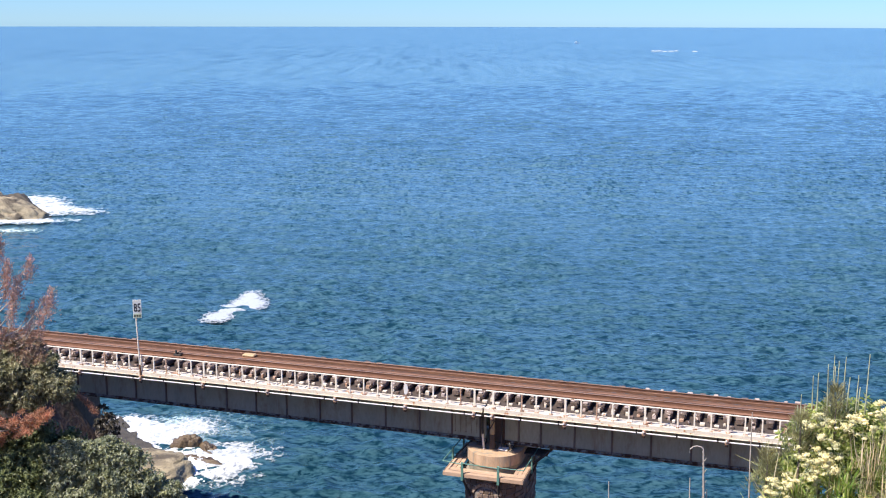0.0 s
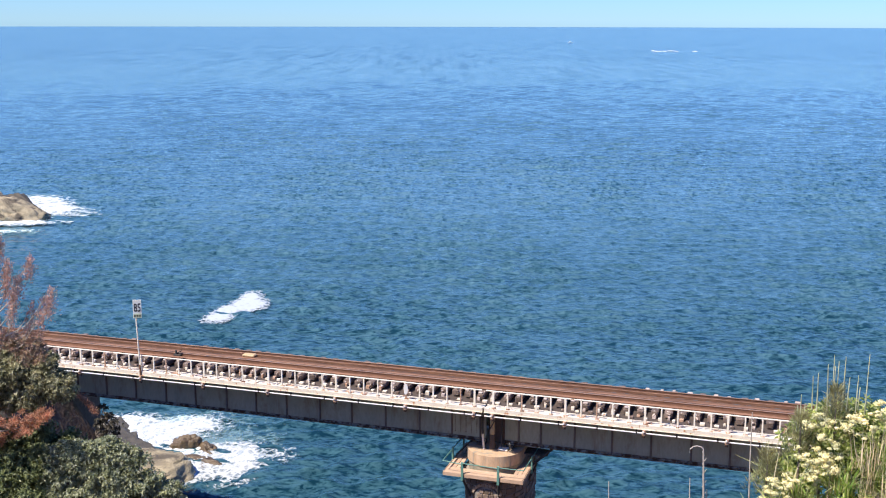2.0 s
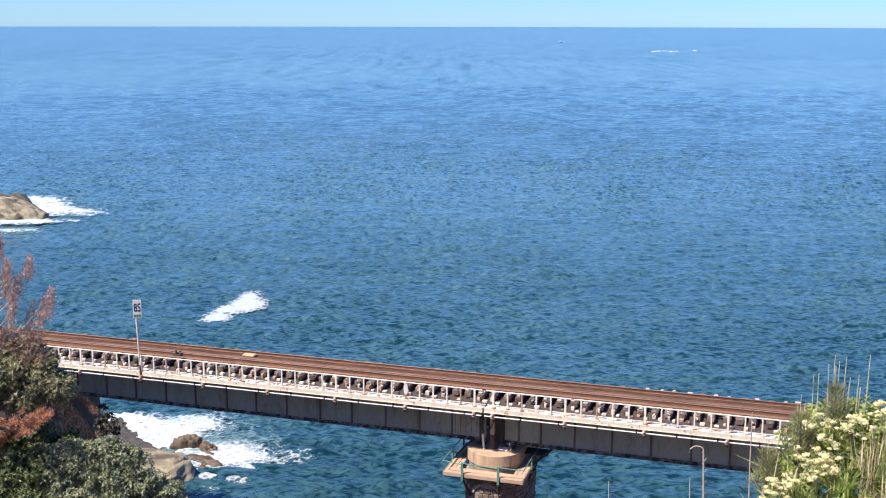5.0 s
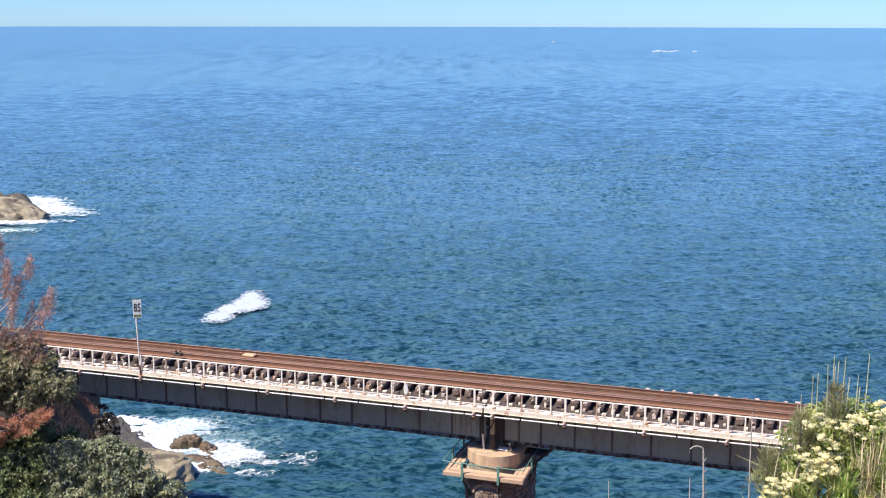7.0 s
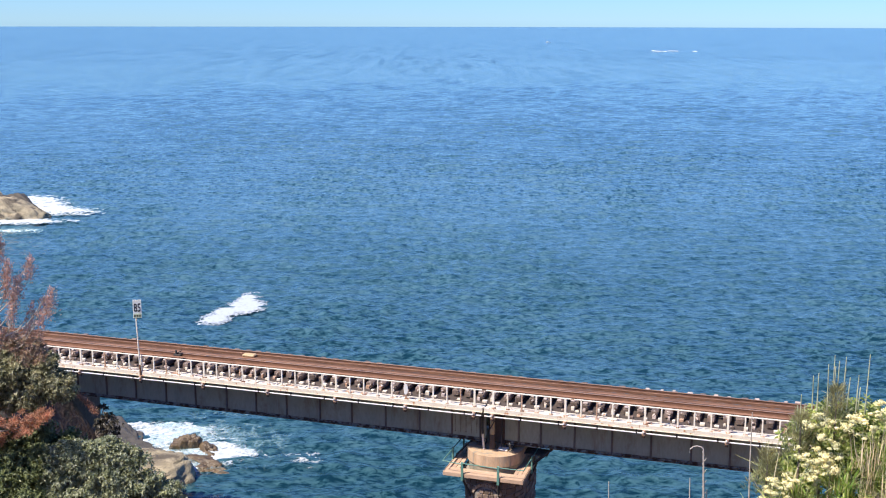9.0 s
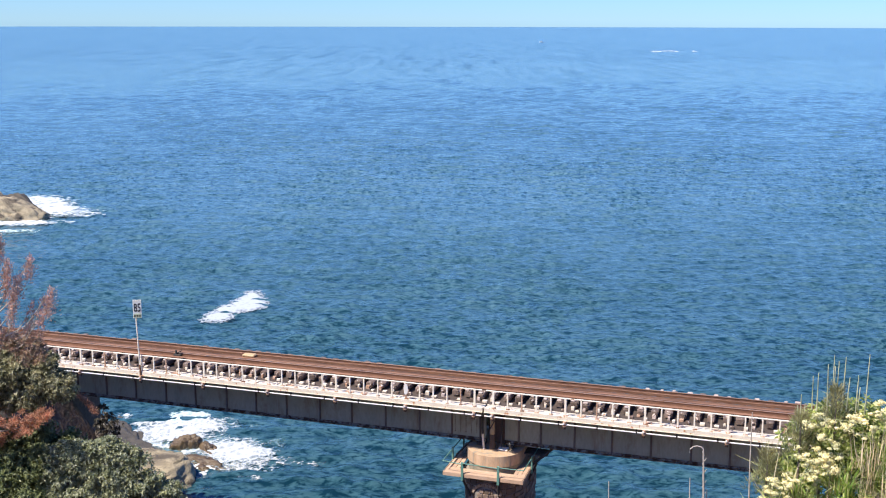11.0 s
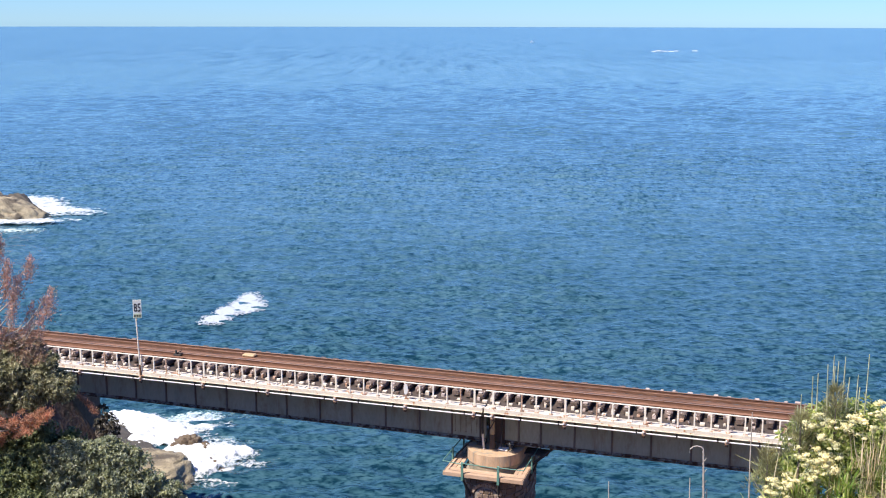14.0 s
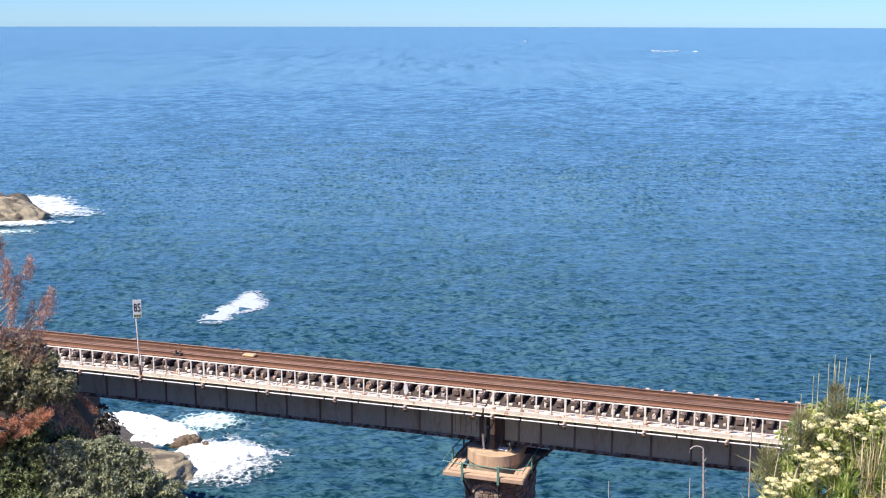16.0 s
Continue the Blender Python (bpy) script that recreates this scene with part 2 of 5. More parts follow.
def foam_material(name, thin, thick, most_alpha, edge, size=1.0):
    """Sea foam: bubbles that thin out to the rim, where the water shows through."""
    m = bpy.data.materials.new(name)
    m.use_nodes = True
    nt = m.node_tree
    b = nt.nodes["Principled BSDF"]
    co = nt.nodes.new("ShaderNodeTexCoord").outputs["Object"]
    cover = nt.nodes.new("ShaderNodeAttribute")
    cover.attribute_name = "cover"
    n1 = tex_noise(nt, co, 1.3 / size, 5.0, 0.65, 1.6)
    n2 = tex_noise(nt, co, 5.0 / size, 4.0, 0.65, 0.8)
    lace = mixed(nt, n1, n2, 0.45)
    # old foam drains into a web of strands round dark holes
    bent = mixed(nt, co, n1, 0.30 * size, "ADD")
    vo = nt.nodes.new("ShaderNodeTexVoronoi")
    vo.feature = "DISTANCE_TO_EDGE"
    vo.inputs["Scale"].default_value = 1.5 / size
    nt.links.new(stretched(nt, bent, (1.25, 0.8, 1.0)), vo.inputs["Vector"])
    web = ramp(nt, [(0.02, (1, 1, 1)), (0.16, (0.45,) * 3), (0.42, (0.18,) * 3)], vo.outputs["Distance"])
    lace = mixed(nt, lace, web, 0.20)
    add = nt.nodes.new("ShaderNodeMath")
    add.operation = "MULTIPLY_ADD"
    nt.links.new(cover.outputs["Fac"], add.inputs[0])
    add.inputs[1].default_value = 0.30
    nt.links.new(lace, add.inputs[2])
    nt.links.new(mixed(nt, thin, thick, ramp(nt, [(edge + 0.03, (0, 0, 0)), (edge + 0.19, (1, 1, 1))], add.outputs[0])), b.inputs["Base Color"])
    b.inputs["Roughness"].default_value = 0.8
    nt.links.new(ramp(nt, [(edge, (0.0,) * 3), (edge + 0.27, (most_alpha,) * 3)], add.outputs[0]), b.inputs["Alpha"])
    bp = nt.nodes.new("ShaderNodeBump")
    bp.inputs["Strength"].default_value, bp.inputs["Distance"].default_value = 0.6, 0.08
    nt.links.new(n2, bp.inputs["Height"])
    nt.links.new(bp.outputs["Normal"], b.inputs["Normal"])
    return m


FOAM = foam_material("dense_white_foam", (0.23, 0.37, 0.43), (0.58, 0.63, 0.66), 1.0, 0.44)
FOAM_SURGE = foam_material("heaped_white_foam", (0.28, 0.47, 0.51), (0.80, 0.82, 0.83), 1.0, 0.40)
FOAM_RAFT = foam_material("pale_foam_raft", (0.36, 0.44, 0.50), (0.49, 0.54, 0.59), 1.0, 0.38)
FOAM_FAR = foam_material("distant_white_foam", (0.24, 0.45, 0.52), (0.66, 0.72, 0.76), 1.0, 0.46, 3.0)
FOAM_THIN = foam_material("thin_lacy_foam", (0.24, 0.36, 0.42), (0.66, 0.69, 0.70), 0.92, 0.50)
FOAM_POOL = foam_material("bright_turquoise_foam", (0.14, 0.42, 0.45), (0.68, 0.83, 0.83), 0.9, 0.44)
FOAM_TEAL = foam_material("turquoise_churned_water", (0.07, 0.20, 0.24), (0.40, 0.62, 0.66), 0.30, 0.47)
HULL = surface("white_boat_hull", (0.76, 0.84, 0.90), (0.80, 0.88, 0.95), 1.0, 0.5, bump=0.0)


# ---- mesh helpers ----
def part(name, bm, material, parent=None, label="", at=None):
    """Link a bmesh as one mesh object, under a thing or a part."""
    me = bpy.data.meshes.new(name)
    bm.to_mesh(me)
    bm.free()
    me.materials.append(material)
    ob = new(name, me)
    if at is not None:
        ob.matrix_basis = at
    ob.parent = parent
    return tagged(ob, label)


def thing(name, at, label, category, group="", kind=""):
    """An Empty at a thing's base, to which its parts belong."""
    ob = new(name)
    ob.empty_display_size = 0.2
    ob.matrix_basis = at
    return tagged(ob, label, category, group, kind)


def share(name, me, parent, at):
    ob = new(name, me)
    ob.parent = parent
    ob.matrix_basis = at
    return ob


def box(bm, x0, y0, z0, x1, y1, z1, bevel=0.0, turn=None):
    r = bmesh.ops.create_cube(bm, size=1.0)
    c = Vector(((x0 + x1) / 2, (y0 + y1) / 2, (z0 + z1) / 2))
    m = Matrix.Translation(c) @ (turn or Matrix()) @ Matrix.Diagonal((x1 - x0, y1 - y0, z1 - z0, 1))
    bmesh.ops.transform(bm, matrix=m, verts=r["verts"])
    if bevel:
        es = list({e for v in r["verts"] for e in v.link_edges})
        bmesh.ops.bevel(bm, geom=es, offset=bevel, segments=1, affect="EDGES")
    return bm


def tube(bm, pts, radii, sides=8, cap=True):
    """A round bar along points, with a radius at each."""
    pts = [Vector(p) for p in pts]
    if not hasattr(radii, "__len__"):
        radii = [radii] * len(pts)
    rings = []
    for i, p in enumerate(pts):
        d = (pts[min(i + 1, len(pts) - 1)] - pts[max(i - 1, 0)]).normalized()
        a = d.cross(Vector((0, 0, 1)) if abs(d.z) < 0.9 else Vector((1, 0, 0))).normalized()
        b = d.cross(a)
        rings.append([bm.verts.new(p + (a * math.cos(k * math.tau / sides) + b * math.sin(k * math.tau / sides)) * radii[i]) for k in range(sides)])
    for r0, r1 in zip(rings, rings[1:]):
        for k in range(sides):
            bm.faces.new((r0[k], r0[(k + 1) % sides], r1[(k + 1) % sides], r1[k]))
    if cap:
        bm.faces.new(rings[0][::-1])
        bm.faces.new(rings[-1])
    return bm


def B():
    return bmesh.new()


def np_mesh(name, verts, faces, material, smooth=False):
    me = bpy.data.meshes.new(name)
    nv, nf, k = len(verts), len(faces), faces.shape[1]
    me.vertices.add(nv)
    me.vertices.foreach_set("co", np.ascontiguousarray(verts, dtype=np.float32).ravel())
    me.loops.add(nf * k)
    me.loops.foreach_set("vertex_index", np.ascontiguousarray(faces, dtype=np.int32).ravel())
    me.polygons.add(nf)
    me.polygons.foreach_set("loop_start", np.arange(0, nf * k, k, dtype=np.int32))
    me.polygons.foreach_set("loop_total", np.full(nf, k, dtype=np.int32))
    me.polygons.foreach_set("use_smooth", np.full(nf, smooth))
    me.update(calc_edges=True)
    me.validate()
    me.materials.append(material)
    return me


def ribbons(paths, widths, sides):
    """Flat leaves or blades: paths (n, k, 3), widths (k,) or (n, k), sides (n, 3) or (n, k, 3). Returns verts, faces."""
    n, k, _ = paths.shape
    w = np.broadcast_to(np.asarray(widths, float), (n, k))[..., None]
    s = sides[:, None, :] if sides.ndim == 2 else sides
    v = np.stack([paths - s * w, paths + s * w], axis=2).reshape(n * k * 2, 3)
    base = (np.arange(n) * k * 2)[:, None]
    j = np.arange(k - 1) * 2
    f = np.stack([base + j, base + j + 1, base + j + 3, base + j + 2], axis=2).reshape(-1, 4)
    return v, f


def unit(a):
    return a / np.maximum(np.linalg.norm(a, axis=-1, keepdims=True), 1e-9)


def value_noise(x, y, seed=0):
    """Smooth noise from 0 to 1 on a plane."""
    def h(i, j):
        q = (i * 374761393 + j * 668265263 + seed * 1274126177) & 0xFFFFFFFF
        q = ((q ^ (q >> 13)) * 1274126177) & 0xFFFFFFFF
        return ((q ^ (q >> 16)) & 0xFFFF) / 65535.0
    i, j = np.floor(x).astype(np.int64), np.floor(y).astype(np.int64)
    fx, fy = x - i, y - j
    fx, fy = fx * fx * (3 - 2 * fx), fy * fy * (3 - 2 * fy)
    return (h(i, j) * (1 - fx) + h(i + 1, j) * fx) * (1 - fy) + (h(i, j + 1) * (1 - fx) + h(i + 1, j + 1) * fx) * fy


def fbm(x, y, octaves=4, seed=0, gain=0.55):
    t, a, s = 0.0, 1.0, 0.0
    for o in range(octaves):
        t = t + a * value_noise(x * 2 ** o + 17.3 * o, y * 2 ** o - 9.1 * o, seed + o)
        s, a = s + a, a * gain
    return t / s


def step(a, b, x):
    t = np.clip((x - a) / (b - a), 0, 1)
    return t * t * (3 - 2 * t)


# ---- sea: one sheet to the horizon ----
def spread(lo, hi, fine, far_lo, far_hi, grow=1.13):
    mid = list(np.arange(lo, hi + fine / 2, fine))
    up, d = [mid[-1]], fine
    while up[-1] < far_hi:
        d *= grow
        up.append(min(up[-1] + d, far_hi))
    down, d = [mid[0]], fine
    while down[-1] > far_lo:
        d *= grow
        down.append(max(down[-1] - d, far_lo))
    return np.array(down[:0:-1] + mid + up[1:])


def sea():
    """A round sheet: fine rings and spokes over the cove and the open water before it, coarser all round."""
    spokes = spread(-0.47, 0.47, 0.0018, -math.pi, math.pi, 1.16)
    rings = [20.0]
    while rings[-1] < 4860:
        r = rings[-1]
        rings.append(r + (1.6 if r < 56 else max(0.26, 0.0026 * r * max(1.0, r / 420))))
    A, R = np.meshgrid(spokes, np.array(rings))
    X, Y = R * np.sin(A), R * np.cos(A)
    cell = np.maximum(R * np.gradient(spokes)[None, :], np.gradient(np.array(rings))[:, None])
    rng = np.random.RandomState(4)
    dx, dy, Z = np.zeros_like(X), np.zeros_like(X), np.zeros_like(X)
    for i in range(64):
        lam = 0.8 * (9.0 / 0.8) ** rng.rand()
        turn = radians(-97 + rng.normal(0, 36))
        # most of the height is in the waves about three metres long
        amp = 0.0092 * lam * math.exp(-0.5 * (math.log(lam / 1.9) / 0.70) ** 2)
        k = math.tau / lam
        drift = 2.2 * (fbm(X / (lam * 3.0), Y / (lam * 3.0), 2, i) - 0.5)
        ph = k * (X * math.cos(turn) + Y * math.sin(turn)) + rng.rand() * 6.28 + drift
        amp = amp * np.clip(1.7 - 3.0 * cell / lam, 0, 1)
        Z += amp * np.sin(ph)
        dx += 1.0 * amp * math.cos(turn) * np.cos(ph)
        dy += 1.0 * amp * math.sin(turn) * np.cos(ph)
    for i in range(5):
        lam, turn = rng.uniform(14, 26), radians(-95 + rng.normal(0, 22))
        ph = math.tau / lam * (X * math.cos(turn) + Y * math.sin(turn)) + rng.rand() * 6.28 + 3.0 * (fbm(X / 50, Y / 50, 2, 80 + i) - 0.5)
        Z += 0.06 * np.sin(ph) * np.exp(-(R / 190) ** 2)
    # gusts leave calmer and rougher water
    gust = 0.75 + 0.5 * step(0.35, 0.65, fbm(X / 22, Y / 40, 3, 60))
    X, Y, Z = X + dx * gust, Y + dy * gust, Z * gust
    ny, nx = X.shape
    q = (np.arange(ny - 1)[:, None] * nx + np.arange(nx - 1)[None, :]).ravel()
    F = np.stack([q, q + nx, q + nx + 1, q + 1], axis=1)
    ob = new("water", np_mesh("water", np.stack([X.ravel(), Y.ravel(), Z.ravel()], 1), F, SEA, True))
    return tagged(ob, "deep blue open sea with short wind chop reaching the horizon", "sea", kind="structure")


water = sea()


# ---- land: cliff slope under the camera and the two headlands that carry the bridge ----
def land_height(X, Y):
    za = np.where(Y > 0, 28.3 - 0.55 * Y, 28.3 - 0.35 * Y)
    za = np.minimum(za, 44) + 3.2 * step(8, 14, -X) * step(26, 34, Y)
    zl = 11.0 - np.maximum(0, X + 22.0) * 1.65 - np.maximum(0, Y - 60.5) * 1.0
    zr = 11.0 - np.maximum(0, 30.0 - X) * 1.7 - np.maximum(0, Y - 60) * 0.8
    z = np.maximum(np.maximum(za, zl), zr)
    z = z + (fbm(X / 3.0, Y / 3.0, 5, 3) - 0.5) * 1.6
    return np.maximum(z, -5)


def land():
    xs, ys = spread(-34, 26, 0.5, -160, 160, 1.15), spread(-4, 100, 0.5, -90, 130, 1.15)
    X, Y = np.meshgrid(xs, ys)
    Z = land_height(X, Y)
    ny, nx = X.shape
    q = (np.arange(ny - 1)[:, None] * nx + np.arange(nx - 1)[None, :]).ravel()
    F = np.stack([q, q + 1, q + nx + 1, q + nx], axis=1)
    ob = new("ground", np_mesh("ground", np.stack([X.ravel(), Y.ravel(), Z.ravel()], 1), F, SOIL, True))
    return tagged(ob, "steep brown earth bank of the cove sloping into the sea", "ground", kind="structure")


land()

# ---- the bridge; its own axes: x along the track, y away from the camera, z up ----
TRACK = pose(2.012, 52.304, 0, 0, 0, -17.436)


def on_bridge(s, o, z, rz=0):
    return TRACK @ pose(s, o, z, 0, 0, rz)


DECK = 11.50      # top of the walkway
RAIL_Z = 12.10    # top of the track rails
CENTRE = 2.72     # track centre line


def girder_span(s0, s1, marks, riveted):
    """One span: two plate girders with stiffeners, flanges, cross bracing."""
    g = thing("girder_span", on_bridge(s0, 0, 9.2), "grey painted steel plate girder span with rust along its edges", "bridge", "bridge spans")
    n = s1 - s0
    for o, nm in ((1.60, "web_plate"), (3.84, "web_plate")):
        cuts = [0.0] + [m - s0 for m in marks] + [n]
        for a, b in zip(cuts, cuts[1:]):
            part(nm, box(B(), a + 0.004, o - 0.012, 0.06, b - 0.004, o + 0.012, 2.12), GIRDER, g)
        for z in (0.0, 2.12):
            bm = box(B(), 0, o - 0.17, z, n, o + 0.17, z + 0.055, 0.008)
            part("flange", bm, GIRDER_RUSTY if z == 0 else GIRDER, g)
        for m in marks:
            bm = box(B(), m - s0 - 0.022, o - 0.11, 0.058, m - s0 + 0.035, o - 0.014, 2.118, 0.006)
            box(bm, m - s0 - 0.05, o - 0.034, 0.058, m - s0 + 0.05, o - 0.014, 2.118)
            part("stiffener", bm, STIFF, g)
        bm = box(B(), 0, o - 0.075, 0.058, n, o - 0.016, 0.15)
        part("bottom_angle", bm, GIRDER_RUSTY, g, "rusted bottom angle with rivets")
    if riveted:
        rows = B()
        for i in range(9):
            for j in range(14):
                s = riveted - s0 + 0.1 + i * 0.14
                if i % 2 == 0:
                    box(rows, s, 1.565, 0.35 + j * 0.115, s + 0.05, 1.59, 0.40 + j * 0.115)
        tagged(part("rivet_rows", rows, GIRDER_RUSTY, g, "rows of rivets on a splice plate"), kind="stuff")
    for m in list(marks)[::2]:
        bm = tube(B(), [(m - s0, 1.7, 0.2), (m - s0, 3.8, 1.9)], 0.05, 6)
        part("brace", bm, GIRDER, g)
        bm = tube(B(), [(m - s0, 1.7, 1.9), (m - s0, 3.8, 0.2)], 0.05, 6)
        part("brace", bm, GIRDER, g)
    return g


girder_span(-27.6, -0.30, [-26.1, -24.2, -22.32, -20.45, -18.55, -16.73, -14.83, -13.08, -11.29, -9.37, -7.57, -5.69, -3.84, -2.11, -0.62], -2.05)
girder_span(0.66, 25.2, [1.37, 2.49, 4.19, 6.03, 7.91, 9.81, 11.61, 13.45, 15.3, 17.2, 19.0, 20.9, 22.8, 24.7], 0)


def walkway(s0, s1, brackets):
    """A cantilevered walkway with a cream-painted edge, on brackets with diagonal struts."""
    w = thing("walkway", on_bridge(s0, 0, DECK), "cream painted cantilever walkway with rust stains beside the track", "walkway", "bridge walkways")
    n = s1 - s0
    part("deck_plate", box(B(), 0, -0.06, -0.09, n, 0.50, -0.03), CREAM, w)
    part("edge_beam", box(B(), 0, -0.10, -0.17, n, -0.064, 0.0, 0.01), CREAM, w, "cream edge channel with rust runs")
    part("lower_flange", box(B(), 0, -0.15, -0.192, n, -0.06, -0.172), CREAM, w, "rust-eaten lower flange of the edge channel")
    part("edge_lip", box(B(), 0, -0.10, 0.002, n, 0.08, 0.035, 0.005), CREAM, w)
    part("inner_beam", box(B(), 0, 0.503, -0.22, n, 0.55, 0.01, 0.006), CREAM, w)
    rng = random.Random(7)
    s = 0.1
    while s < n - 0.5:
        ln = rng.uniform(0.25, 0.55)
        h = rng.uniform(0.0, 0.06)
        part("deck_block", box(B(), s, 0.20, -0.028, s + ln, 0.28 + rng.uniform(0.05, 0.19), h, 0.012, Matrix.Rotation(rng.uniform(-0.08, 0.08), 4, "Z")), rng.choice((CREAM, CREAM, PALE_BLOCK, RUSTY_CREAM)), w)
        s += ln + rng.uniform(0.15, 0.6)
    for b in brackets:
        bm = box(B(), b - s0 - 0.075, -0.22, -0.46, b - s0 + 0.075, -0.02, -0.175, 0.02)
        box(bm, b - s0 - 0.045, -0.02, -0.30, b - s0 + 0.045, 1.5, -0.245)
        br = part("bracket", bm, RUSTY_CREAM, w, "rust-stained bracket end")
        part("hook", tube(B(), [(b - s0 - 0.09, -0.13, -0.40), (b - s0 - 0.07, -0.12, -0.55), (b - s0 + 0.02, -0.10, -0.58), (b - s0 + 0.06, -0.09, -0.44)], 0.036, 6), GIRDER_EDGE, br)
        part("bolt", tube(B(), [(b - s0 - 0.03, -0.27, -0.27), (b - s0 - 0.03, -0.20, -0.27)], 0.05, 6), PIPE_WHITE, br)
    # conduit in lengths below the edge, clipped at intervals
    cuts = [0.0]
    while cuts[-1] < n:
        cuts.append(min(cuts[-1] + 1.85, n))
    for a, b in zip(cuts, cuts[1:]):
        part("conduit", tube(B(), [(a + 0.03, -0.13, -0.36), (b - 0.05, -0.13, -0.36)], 0.036, 8), PIPE_WHITE, w, "white conduit pipe")
        part("clip", box(B(), b - 0.06, -0.09, -0.44, b + 0.01, 0.0, -0.095), DARK_STEEL, w)
    return w


A_BRACKETS = [-22.76, -18.99, -15.25, -11.52, -7.76, -4.01, -0.48]
B_BRACKETS = [0.46, 4.00, 7.76, 11.52, 15.28, 19.04, 22.8]
walkway(-25.0, -0.06, A_BRACKETS)
walkway(0.02, 25.0, B_BRACKETS)


def handrail(s0, s1, brackets, first):
    h = thing("handrail", on_bridge(s0, 0, DECK), "white painted steel handrail with rust spots along the walkway", "railing", "bridge handrails")
    part("top_rail", tube(B(), [(0, 0, 0.90), (s1 - s0, 0, 0.90)], 0.034, 8), WHITE_PAINT, h)
    rng = random.Random(3)
    stations = []
    for a, b in zip(brackets, brackets[1:]):
        stations += [(a + (b - a) * i / 5, i == 0) for i in range(5)]
    stations += [(brackets[-1], True)] + first
    for s, thick in stations:
        w = 0.05 if thick else 0.034
        bm = box(B(), s - s0 - w, -0.03, 0.036, s - s0 + w, 0.03, 0.868, 0.006)
        post = part("post", bm, WHITE_PAINT if rng.random() > 0.14 else RUSTY_CREAM, h)
        bm = box(B(), s - s0 - w - 0.035, -0.06, 0.036, s - s0 + w + rng.uniform(0.03, 0.10), 0.06, 0.072, 0.006)
        part("base_plate", bm, RUST if rng.random() < 0.45 else RUSTY_CREAM, post)
    return h


handrail(-25.0, -0.12, A_BRACKETS, [(-24.14, False), (-23.45, False)])
handrail(0.10, 24.9, B_BRACKETS, [])


